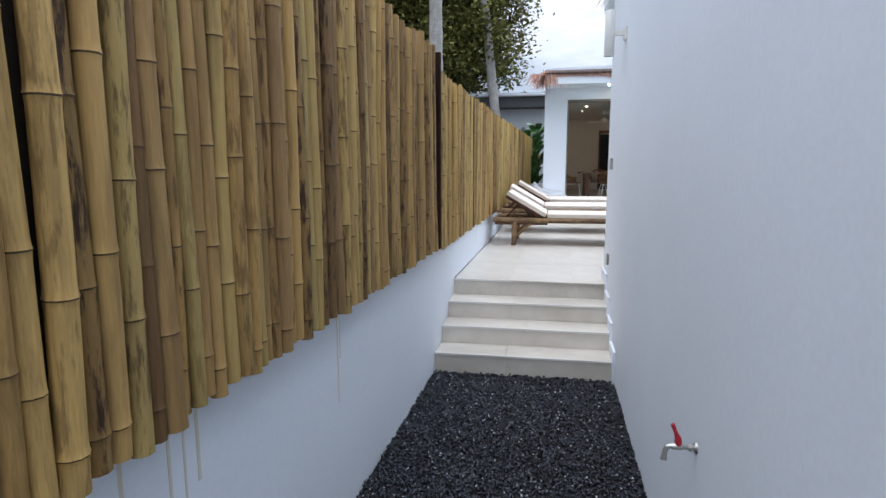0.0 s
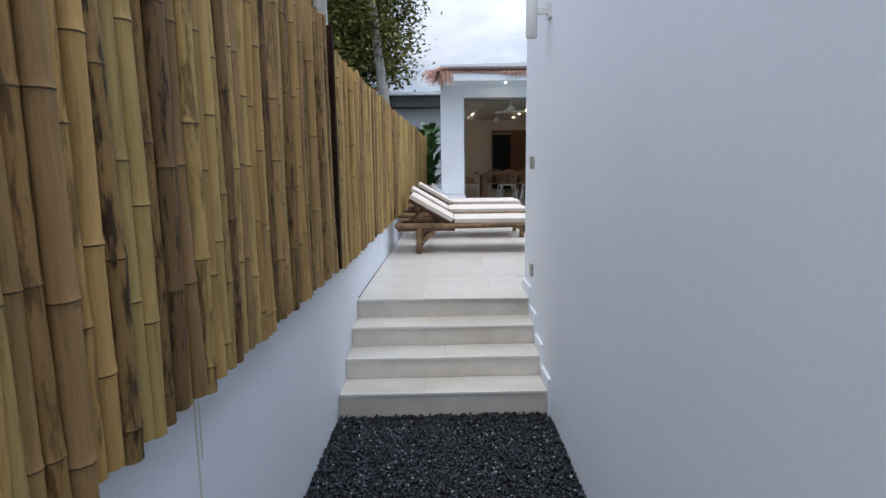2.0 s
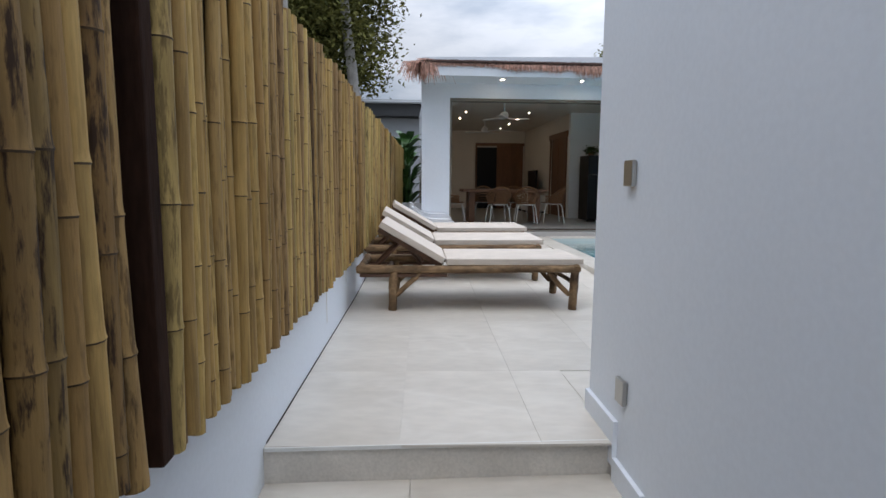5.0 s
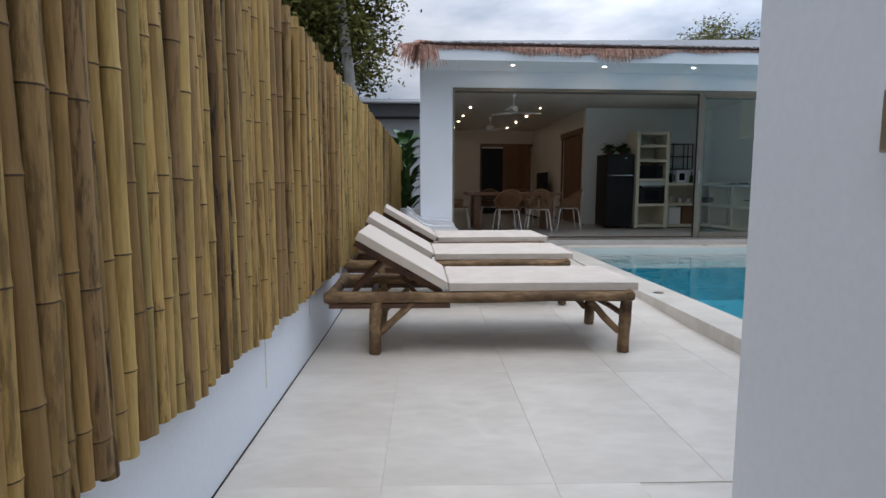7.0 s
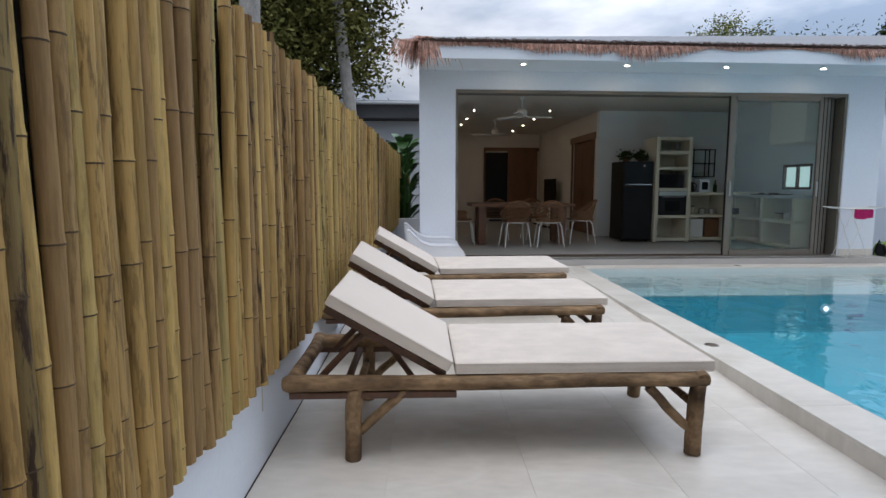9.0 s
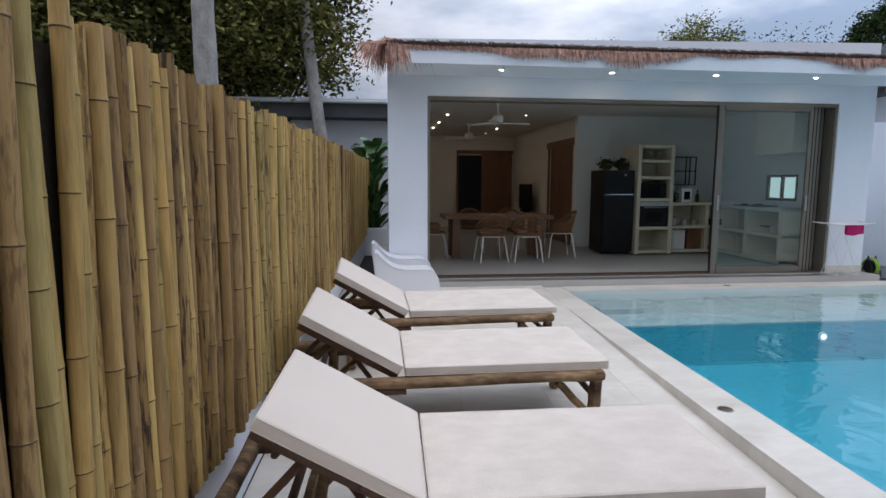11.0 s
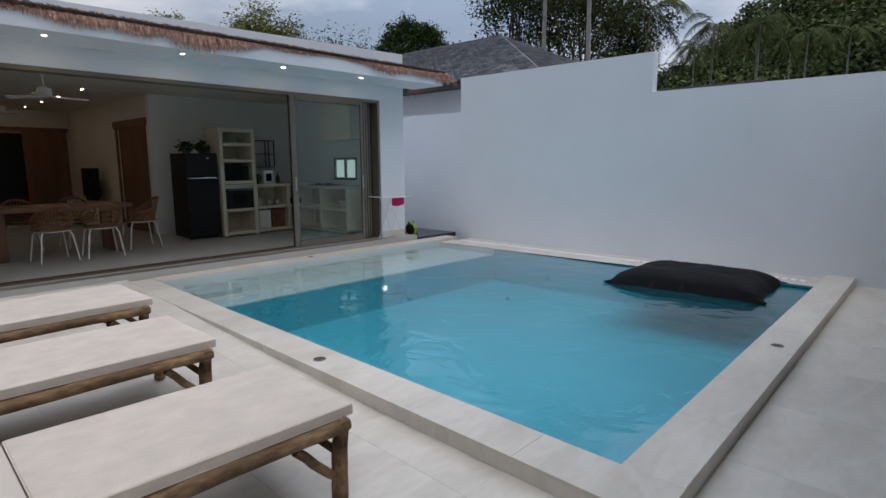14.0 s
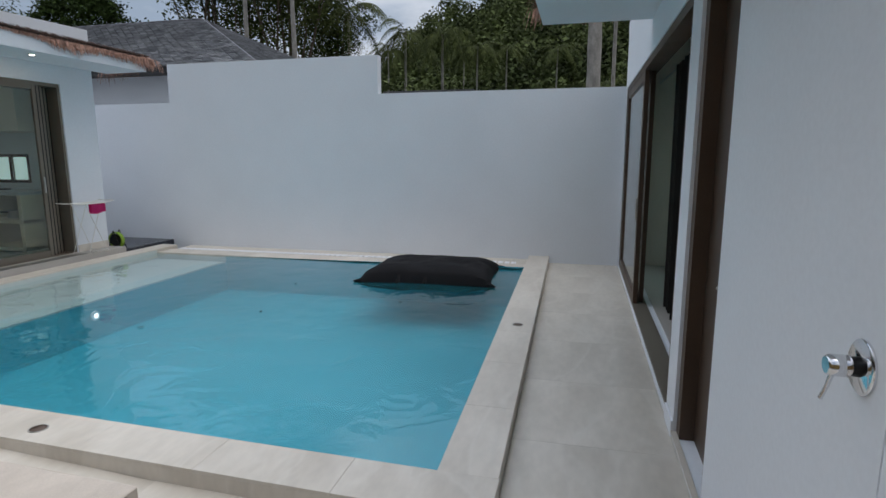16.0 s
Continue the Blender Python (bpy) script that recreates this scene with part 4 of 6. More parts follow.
# ---- low white chairs ----
def build_low_chair():
    t = thing("low_chair", "glossy white moulded plastic in-pool lounge chair", "chair", pose(0, 0, 0), "white moulded chairs")
    prof = [(x, z) for x, z in [(-0.38, 0.0), (0.36, 0.0), (0.375, 0.14), (0.36, 0.26), (0.32, 0.345), (0.25, 0.395), (0.14, 0.405), (0.0, 0.40), (-0.12, 0.415), (-0.21, 0.455), (-0.28, 0.515), (-0.34, 0.59), (-0.385, 0.645), (-0.42, 0.65), (-0.42, 0.5), (-0.40, 0.3)]]
    bm = bmesh.new()
    a = [bm.verts.new((x, 0, z)) for x, z in prof]
    b = [bm.verts.new((x, 0.56, z)) for x, z in prof]
    fs = [bm.faces.new(a), bm.faces.new(b[::-1])]
    for i in range(len(prof)):
        k = (i + 1) % len(prof)
        bm.faces.new((a[i], a[k], b[k], b[i]))
    bmesh.ops.inset_individual(bm, faces=fs, thickness=0.035, depth=-0.02)
    rim = [e for e in bm.edges if abs(e.verts[0].co.y - e.verts[1].co.y) < 1e-5 and min(abs(e.verts[0].co.y), abs(e.verts[0].co.y - 0.56)) < 1e-5]
    bmesh.ops.bevel(bm, geom=rim, offset=0.012, segments=3, affect="EDGES")
    part("shell", bm, PLASTIC, t, smooth=True)
    bm = bmesh.new()
    box(bm, -0.36, 0.36, 0.05, 0.51, -0.004, 0.0)
    part("foot_pad", bm, PLASTIC, t)
    return t


lowc = build_low_chair()
lowc.matrix_basis = pose(0.19, 12.99, deck_z(13.2) + 0.004) @ Matrix.Diagonal((1.0, 0.66, 0.83, 1))
copy_thing(lowc, pose(0.15, 13.43, FLZ - 0.005))

# ---- floating bean bag ----
bag = thing("bean_bag", "large charcoal fabric pool bean bag floating on the water", "bean bag", pose(6.82, 8.35, -0.05, 0, 0, 93) @ Matrix.Diagonal((0.92, 0.92, 0.92, 1)))
bm = bmesh.new()
bmesh.ops.create_grid(bm, x_segments=40, y_segments=28, size=1)
L, Wd, H = 0.94, 0.68, 0.235
for v in list(bm.verts):
    u, w = v.co.x, v.co.y
    v.co = Vector((u * L * (1 - 0.06 * (1 - w * w)), w * Wd * (1 - 0.08 * (1 - u * u)), 0.0))
    k = max(0, (1 - u ** 4) * (1 - w ** 4)) ** 0.42
    v.co.z = 0.10 + H * k * (1 + 0.16 * noise.noise((u * 2.1, w * 2.1, 1))) + 0.012 * noise.noise((u * 7, w * 9, 5)) + (0.015 * (abs(u) * abs(w)) ** 6)
dup = bmesh.ops.duplicate(bm, geom=list(bm.faces) + list(bm.edges) + list(bm.verts))
for g in dup["geom"]:
    if isinstance(g, bmesh.types.BMVert):
        g.co.z = 0.10 - (g.co.z - 0.10) * 0.65
    if isinstance(g, bmesh.types.BMFace):
        g.normal_flip()
bmesh.ops.remove_doubles(bm, verts=bm.verts, dist=1e-4)
part("cover", bm, CHAR, bag, smooth=True)
for i, (sx, sy) in enumerate(((-1, -1), (-1, 1), (1, -1), (1, 1))):
    bm = bmesh.new()
    tube(bm, [(sx * 0.87, sy * 0.61, 0.115), (sx * 0.95, sy * 0.675, 0.115), (sx * 0.99, sy * 0.70, 0.125)], [0.05, 0.026, 0.006], 8)
    part("corner_ear", bm, CHAR, bag, smooth=True)

# ---- trees and distance ----
def palm_trunk(bm, foot, head, r0, r1, bend=0.4):
    a, b = Vector(foot), Vector(head)
    pts, rad = [], []
    for i in range(25):
        f = i / 24
        p = a.lerp(b, f) + Vector((1, 0.4, 0)) * bend * math.sin(math.pi * f)
        pts.append(p)
        rad.append((r0 + (r1 - r0) * f) * (1.04 if i % 2 else 0.98))
    tube(bm, pts, rad, 10, 0.05)


def palm_crown(rng, head, n=15, length=3.2, droop=1.0, leaflets=26, wide=0.075):
    q = []
    for i in range(n):
        a = 2 * math.pi * (i + rng.uniform(-0.3, 0.3)) / n
        lift = rng.uniform(-0.15, 0.9)
        d = np.array([math.cos(a), math.sin(a), 0])
        side = np.array([-math.sin(a), math.cos(a), 0])
        ln = length * rng.uniform(0.8, 1.15)
        p = lambda f: np.asarray(head) + d * ln * f * (1 - 0.18 * f) + np.array([0, 0, 1]) * ln * (lift * f - (0.75 + 0.3 * droop) * f * f * 0.9)
        for k in range(leaflets):
            f = 0.12 + 0.88 * k / leaflets
            base, nxt = p(f), p(min(f + 0.05, 1))
            t = (nxt - base) / (np.linalg.norm(nxt - base) + 1e-9)
            for s in (-1, 1):
                ll = ln * 0.24 * math.sin(math.pi * min(0.97, 0.15 + 0.8 * f)) * rng.uniform(0.8, 1.2)
                tip = base + side * s * ll * 0.75 + t * ll * 0.5 - np.array([0, 0, 1]) * ll * rng.uniform(0.25, 0.7) * droop
                w = t * wide * 0.5 * length / 3
                q.append([base - w, base + w, tip + w * 0.2, tip - w * 0.2])
        for k in range(8):
            a0, a1 = p(k / 8), p((k + 1) / 8)
            w = side * 0.03 * (1 - k / 9)
            q.append([a0 - w, a0 + w, a1 + w, a1 - w])
    return np.array(q)


def palm(foot, head, r0=0.16, r1=0.1, seed=1, length=3.0, n=15, bend=0.3, droop=1.0, label="tall coconut palm with a pale grey trunk"):
    rng = np.random.default_rng(seed)
    t = thing("palm_tree", label, "palm tree", pose(*foot))
    bm = bmesh.new()
    h = Vector(head) - Vector(foot)
    palm_trunk(bm, (0, 0, 0), h, r0, r1, bend)
    part("trunk", bm, BARK, t, smooth=True)
    ob = new("crown", quads("crown", palm_crown(rng, h, n, length, droop), LEAF_PALM))
    ob.parent = t
    return t


def tree(foot, height, centre, radii, seed, count=120, leaves=60, size=0.22, spread=0.35, mat=LEAF, slim=0.45, hollow=0.35, label="leafy tropical tree", limbs=6, r=0.2, droop=0.3):
    rng = np.random.default_rng(seed)
    random.seed(seed)
    t = thing("tree", label, "tree", pose(*foot))
    c = Vector(centre) - Vector(foot)
    bm = bmesh.new()
    fork = Vector((c.x * 0.4, c.y * 0.4, height * 0.45))
    tube(bm, [(0, 0, 0), fork * 0.5 + Vector((0.1, 0, 0)), fork, c * 0.95], [r, r * 0.8, r * 0.6, r * 0.2], 9, 0.15)
    for i in range(limbs):
        v = Vector(rng.normal(size=3)).normalized()
        end = c + Vector((v.x * radii[0], v.y * radii[1], v.z * radii[2])) * 0.8
        mid = fork.lerp(end, 0.5) + Vector(rng.normal(size=3)) * 0.3
        tube(bm, [fork, mid, end], [r * 0.45, r * 0.25, r * 0.06], 6, 0.1)
    part("trunk", bm, BARK_DARK, t, smooth=True)
    ob = new("crown", quads("crown", clumps(rng, c, radii, count, leaves, size, spread, slim, hollow, droop), mat))
    ob.parent = t
    return t


G = -1.75

palm((-3.19, 17.04, G), (-3.32, 17.1, 13.0), 0.21, 0.17, 3, bend=-0.02, label="tall pale grey palm trunk rising behind the fence")
palm((-1.62, 26.0, G), (-3.46, 26.1, 15.0), 0.24, 0.16, 4, bend=-0.02, label="leaning pale grey palm trunk behind the fence")
tree((-4.6, 28.0, G), 8, (-4.85, 28, 9.0), (4.15, 3.2, 5.8), 31, 900, 130, 0.24, 0.48, LEAF, 0.42, 0.1, "large feathery olive-green tree behind the fence", 10, 0.3)
tree((-11.5, 25.0, G), 8, (-11.0, 25, 8.5), (4.8, 3.4, 5.8), 32, 800, 120, 0.26, 0.5, LEAF, 0.42, 0.1, "large feathery olive-green tree behind the fence", 9, 0.3)
tree((-19, 22.0, G), 8, (-18.5, 22, 8.0), (4.6, 3.4, 5.0), 33, 320, 80, 0.28, 0.5, LEAF, 0.42, 0.25, "dense olive-green tree beyond the boundary", 8, 0.3)
palm((-0.6, 33.0, G), (-0.5, 33.0, 5.0), 0.14, 0.1, 5, 2.0, 13, label="young palm behind the grey building")
tree((17.0, 35.5, G), 8, (16.9, 35.5, 8.3), (2.3, 2.0, 1.9), 34, 120, 90, 0.20, 0.34, LEAF_BUSH, 0.35, 0.3, "yellow-green bushy tree behind the pool house", 6, 0.2, droop=-0.4)
tree((21.6, 34.8, G), 8, (21.5, 34.7, 7.9), (2.5, 1.8, 1.5), 35, 44, 30, 0.26, 0.5, LEAF_PALM, 0.25, 0.5, "sparse spiky tree behind the pool house", 6, 0.15, droop=-0.6)
tree((12.5, 37.6, G), 8, (12.5, 37.6, 8.5), (1.0, 1.0, 1.0), 36, 50, 60, 0.20, 0.28, LEAF_BUSH, 0.35, 0.3, "small bushy tree behind the pool house", 5, 0.15)
tree((23.5, 30.5, G), 7, (23.5, 30.5, 7.0), (2.4, 2.4, 2.75), 37, 380, 90, 0.17, 0.22, LEAF_DARK, 0.5, 0.75, "round dense dark green mango tree", 8, 0.3)

for k, (az, d, zc, rx, rz) in enumerate(((54.0, 38, 13, 3.0, 4.6), (57.5, 39, 12, 3.6, 6.0), (61, 36, 11.5, 3.8, 6.2), (64.5, 42, 10, 3.0, 5.6))):
    x, y = -0.2 + d * math.sin(radians(az)), 6.1 + d * math.cos(radians(az))
    tree((x, y, G), zc, (x, y, zc), (rx, rx, rz), 50 + k, 120, 90, 0.22, 0.5, LEAF_DARK if k % 2 else LEAF_PALM, 0.45, 0.2, "tall dark tropical tree behind the shingled house", 9, 0.26)
for k, (az, d, h, lean_x) in enumerate(((56.7, 30, 16, 0.4), (61.3, 29, 16, -0.3), (66.4, 40, 11.2, 0.3), (72.0, 44, 10.8, 0.2), (75.7, 40, 9.7, -0.2), (79.2, 55, 11.7, 0.1), (82.1, 58, 11.9, 0.1), (87.0, 62, 12.6, 0.3), (89.8, 16, 12, 0.15), (92.0, 24, 12, 0.4), (70.5, 70, 14, 0.2), (78.0, 80, 15.5, 0.2), (91.5, 52, 7.5, 0.1), (94.5, 62, 9.0, 0.2))):
    x, y = -0.2 + d * math.sin(radians(az)), 6.1 + d * math.cos(radians(az))
    palm((x, y, G), (x + lean_x, y, h), 0.2 if d < 20 else 0.08 if k == 9 else 0.11 if d > 50 else 0.15, 0.16 if d < 20 else 0.07, 70 + k, 3.4 if k != 4 else 3.0, 16, 0.2, 1.0 if k != 4 else 1.7, "coconut palm in front of the wooded hill")

# wooded hill
rng = np.random.default_rng(9)


def hill_h(az, d):
    rise = np.interp(az, [25, 45, 58, 66, 72, 78, 90, 110, 140], [0, 3, 8, 17, 29, 38, 60, 66, 30])
    return G + rise * np.clip((d - 58) / 95, 0, 1) ** 1.1 * (1 + 0.12 * math.sin(az * 0.6) * math.cos(d * 0.09))


bm = bmesh.new()
A, D = [25 + 2.3 * i for i in range(51)], [55 + 7 * i for i in range(26)]
vs = [[bm.verts.new((d * math.sin(radians(a)), 6 + d * math.cos(radians(a)), hill_h(a, d))) for d in D] for a in A]
for i in range(len(A) - 1):
    for j in range(len(D) - 1):
        bm.faces.new((vs[i][j], vs[i][j + 1], vs[i + 1][j + 1], vs[i + 1][j]))
solid("hill", bm, LEAF_HILL, "dark green wooded hillside", "hill", smooth=True)
cs, sz = [], []
for _ in range(3000):
    az, d = rng.uniform(44, 118), 70 + 88 * rng.random() ** 1.1
    c = np.array([d * math.sin(radians(az)), 6 + d * math.cos(radians(az)), hill_h(az, d) + rng.uniform(0.5, 3.5)])
    r = rng.uniform(1.2, 3.2)
    v = rng.normal(size=(58, 3))
    v /= np.linalg.norm(v, axis=1)[:, None]
    v[:, 2] = np.abs(v[:, 2]) * rng.uniform(0.8, 1.5)
    cs.append(c + v * r * rng.uniform(0.6, 1.05, (58, 1)))
wood = np.concatenate(cs)
ob = new("hill_woods", quads("hill_woods", leaf_quads(rng, wood, 0.8, 0.55, 0.2), LEAF_HILL))
tagged(ob, "dense dark jungle trees covering the hillside", "woods", kind="stuff")
cs = []
for _ in range(640):
    az, d = rng.uniform(58, 108), rng.uniform(30, 60)
    x, y = d * math.sin(radians(az)), 6 + d * math.cos(radians(az))
    c = np.array([x, y, rng.uniform(-0.5, 3.6 + 0.03 * d)])
    v = rng.normal(size=(90, 3))
    v /= np.linalg.norm(v, axis=1)[:, None]
    cs.append(c + v * rng.uniform(0.7, 1.6) * rng.uniform(0.5, 1.05, (90, 1)))
ob = new("undergrowth", quads("undergrowth", leaf_quads(rng, np.concatenate(cs), 0.36, 0.5, 0.2), LEAF_HILL))
tagged(ob, "dense green undergrowth beyond the garden wall", "undergrowth", kind="stuff")

# ---- neighbouring buildings ----
grey = thing("grey_building", "low grey rendered building with a dark roof edge", "building", pose(-4.0, 27.0, G))
part("wall", one_box(-7, 5.2, 0, 6, 0, 5.45), GREY_WALL, grey)
part("fascia", one_box(-7.4, 5.6, -0.5, -0.36, 5.5, 6.05), DARK_FASCIA, grey)
part("roof", one_box(-7.6, 5.8, -0.6, 6.4, 6.05, 6.14, bevel=0.02), GREY_WALL, grey)
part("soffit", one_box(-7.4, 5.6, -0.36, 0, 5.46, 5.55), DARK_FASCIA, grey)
part("gutter", one_tube([(-7.5, -0.66, 6.02), (5.7, -0.66, 6.02)], 0.06, 8), GREY_WALL, grey)

villa2 = thing("shingled_house", "white house with a grey shingled hip roof", "house", pose(11.1, 13.9, G))
part("wall", one_box(0, 8, 0, 13, 0, 5.2), WHITE, villa2)
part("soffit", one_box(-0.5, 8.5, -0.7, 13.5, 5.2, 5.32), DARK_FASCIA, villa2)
part("downpipe", one_tube([(-0.06, 0.6, 2.0), (-0.06, 0.6, 4.55), (-0.06, 0.35, 4.75), (-0.3, -0.3, 5.15)], 0.045, 8), DARK_FASCIA, villa2, "dark downpipe", True)
ridge_a, ridge_b = Vector((3.9, 3.7, 7.38)), Vector((3.9, 9.0, 7.38))
c1, c2, c3, c4 = (Vector(p) for p in ((-0.55, -0.75, 5.32), (8.4, -0.75, 5.32), (8.4, 13.5, 5.32), (-0.55, 13.5, 5.32)))
bm = bmesh.new()
vv = [bm.verts.new(p) for p in (c1, c2, c3, c4, ridge_a, ridge_b)]
for f in ((0, 1, 4), (1, 2, 5, 4), (2, 3, 5), (3, 0, 4, 5), (3, 2, 1, 0)):
    bm.faces.new([vv[i] for i in f])
roof2 = part("roof", bm, SHINGLE, villa2)
SH2 = material("grey_shingle_piece", (0.23, 0.24, 0.26), 0.75, 0.75, 4, 60, 0.3, vary=0.22, island=True, hue=(0.36, 0.37, 0.39))
bm = bmesh.new()
rnd = random.Random(8)


def course(a, b, ta, tb, rows):
    """Rows of lapped shingles between an eave line a-b and a top line ta-tb."""
    for r in range(rows):
        f0, f1 = r / rows, (r + 1.25) / rows
        p, q = a.lerp(ta, f0), b.lerp(tb, f0)
        up = ((ta - a).lerp(tb - b, 0.5))
        nrm = (b - a).cross(up).normalized()
        if nrm.z < 0:
            nrm = -nrm
        n = max(1, int((q - p).length / 0.24))
        off = rnd.random()
        for k in range(n):
            s0, s1 = (k + 0.04) / n, (k + 0.96) / n
            x0, x1 = p.lerp(q, s0), p.lerp(q, s1)
            t0, t1 = a.lerp(ta, min(f1, 1)).lerp(b.lerp(tb, min(f1, 1)), s0), a.lerp(ta, min(f1, 1)).lerp(b.lerp(tb, min(f1, 1)), s1)
            h = 0.032 + rnd.random() * 0.012
            v = [bm.verts.new(c) for c in (x0 + nrm * h, x1 + nrm * h, t1 + nrm * 0.006, t0 + nrm * 0.006, x0 + nrm * 0.002, x1 + nrm * 0.002)]
            bm.faces.new(v[:4])
            bm.faces.new((v[4], v[5], v[1], v[0]))


course(c4, c1, ridge_b, ridge_a, 40)
course(c1, c2, ridge_a, ridge_a, 40)
me = bpy.data.meshes.new("shingles")
bm.to_mesh(me)
bm.free()
me.materials.append(SH2)
ob = new("shingles", me)
ob.parent = roof2
tagged(ob, kind="stuff")
part("ridge_cap", one_tube([c1 + Vector((0, 0, 0.02)), ridge_a + Vector((0, 0, 0.03)), ridge_b + Vector((0, 0, 0.03))], 0.018, 6), SHINGLE, villa2)

# plants in the gap beside the pool house
rng = np.random.default_rng(77)


def broad_plant(x, y, h, n, seed):
    rnd = random.Random(seed)
    t = thing("broad_leaf_plant", "green broad-leaved plant growing beside the pool house", "plant", pose(x, y, -0.3))
    for i in range(n):
        a = rnd.uniform(0, 6.28)
        top = h * rnd.uniform(0.75, 1.0)
        d = Vector((math.cos(a), math.sin(a), 0))
        sd = Vector((-math.sin(a), math.cos(a), 0))
        bm = bmesh.new()
        base = Vector((0, 0, 0)) + d * 0.05
        pts = []
        L = rnd.uniform(0.45, 0.75)
        stem_top = base + d * 0.10 + Vector((0, 0, top - 0.35))
        tube(bm, [base, base.lerp(stem_top, 0.5), stem_top], [0.012, 0.010, 0.008], 5)
        prev = None
        for k in range(9):
            f = k / 8
            c = stem_top + d * L * f * 0.55 + Vector((0, 0, L * (0.95 * f - 0.55 * f * f)))
            w = 0.115 * math.sin(math.pi * (0.06 + 0.92 * f)) ** 0.8
            row = [bm.verts.new(c - sd * w + Vector((0, 0, 0.02))), bm.verts.new(c), bm.verts.new(c + sd * w + Vector((0, 0, 0.02)))]
            if prev:
                bm.faces.new((prev[0], prev[1], row[1], row[0]))
                bm.faces.new((prev[1], prev[2], row[2], row[1]))
            prev = row
        part("leaf", bm, LEAF_BANANA, t, smooth=True)
    return t


for k, (x, y, h) in enumerate(((-0.40, 18.7, 2.75), (-0.30, 19.3, 2.95), (-0.42, 20.0, 2.9), (-0.30, 18.6, 2.2), (-0.32, 20.7, 2.9), (-0.30, 18.5, 1.5), (-0.38, 19.0, 1.7))):
    broad_plant(x, y, h, 15, 5 + k)
solid("planter_wall", one_box(-0.50, HL + 0.188, 18.0, 18.15, -1.7, 0.55), WHITE, "low white wall closing the side passage", "wall")
solid("side_passage_soil", one_box(-0.66, HL - 0.102, 13.62, 24.0, -1.7, -0.02), GRAVEL_BED, "dark soil beside the pool house", "ground")

# ---- fixtures on the walls ----
tap = thing("garden_tap", "small steel garden tap with a red lever on white wall", "tap", pose(villa_x(2.06), 2.06, 0.102))
part("flange", one_tube([(0.0, 0, 0), (-0.008, 0, 0)], [0.022, 0.018], 14), BRUSHED, tap, smooth=True)
part("body", one_tube([(-0.006, 0, 0), (-0.045, 0, 0), (-0.055, 0, 0), (-0.08, 0, 0), (-0.092, 0, 0)], [0.0085, 0.0085, 0.013, 0.013, 0.010], 12), BRUSHED, tap, smooth=True)
part("spout", one_tube([(-0.088, 0, 0.002), (-0.104, 0, -0.004), (-0.112, 0, -0.022), (-0.114, 0, -0.040), (-0.115, 0, -0.054)], [0.009, 0.0105, 0.0095, 0.0095, 0.013], 12), BRUSHED, tap, smooth=True)
part("nut", one_tube([(-0.030, 0, 0), (-0.020, 0, 0)], 0.014, 6), BRUSHED, tap)
part("bonnet", one_tube([(-0.066, 0, 0.006), (-0.066, 0, 0.022), (-0.066, 0, 0.034)], [0.012, 0.014, 0.010], 10), RED, tap, smooth=True)
bm = bmesh.new()
tube(bm, [(-0.066, 0, 0.03), (-0.076, 0.004, 0.055), (-0.088, 0.008, 0.085)], [0.012, 0.007, 0.0085], 8)
part("lever", bm, RED, tap, "red lever handle", True)

for y, z in ((5.42, 0.257), (5.43, 1.155)):
    t = thing("wall_light", "small square brushed-steel wall light on white plaster", "wall light", pose(villa_x(y), y, z), "square wall lights")
    part("back_plate", one_box(-0.006, -0.0005, -0.036, 0.036, -0.046, 0.046, bevel=0.002), BRUSHED, t)
    part("cover", one_box(-0.024, -0.006, -0.042, 0.042, -0.052, 0.052, bevel=0.004), BRUSHED, t)
cyl = thing("cylinder_lamp", "white cylindrical up-and-down wall lamp on a bracket", "wall lamp", pose(villa_x(4.8), 4.8, 2.18))
part("shade", one_tube([(-0.13, 0, -0.175), (-0.13, 0, -0.17), (-0.13, 0, 0.17), (-0.13, 0, 0.175)], [0.036, 0.039, 0.039, 0.036], 24), WHITE_METAL, cyl, smooth=True)
part("arm", one_box(-0.10, -0.02, -0.015, 0.015, -0.02, 0.02, bevel=0.003), WHITE_METAL, cyl)
part("bracket", one_box(-0.022, -0.0005, -0.04, 0.04, -0.05, 0.05, bevel=0.004), WHITE_METAL, cyl)

mixer = thing("shower_mixer", "round chrome shower mixer on the white villa wall", "mixer tap", pose(0.915, VY, 1.215) @ Matrix.Diagonal((1, 0.85, 1, 1)))
part("plate", one_tube([(0, 0.0005, 0), (0, 0.006, 0), (0, 0.010, 0)], [0.058, 0.058, 0.053], 36), CHROME, mixer, smooth=True)
part("stem", one_tube([(0, 0.009, 0), (0, 0.03, 0)], [0.022, 0.020], 24), BLACK, mixer, smooth=True)
part("knob", one_tube([(0, 0.028, 0), (0, 0.034, 0), (0, 0.075, 0), (0, 0.082, 0)], [0.018, 0.023, 0.023, 0.018], 28), CHROME, mixer, smooth=True)
part("lever", one_tube([(0, 0.066, -0.018), (0.004, 0.072, -0.05), (0.008, 0.082, -0.078)], [0.006, 0.005, 0.0055], 10), CHROME, mixer, smooth=True)

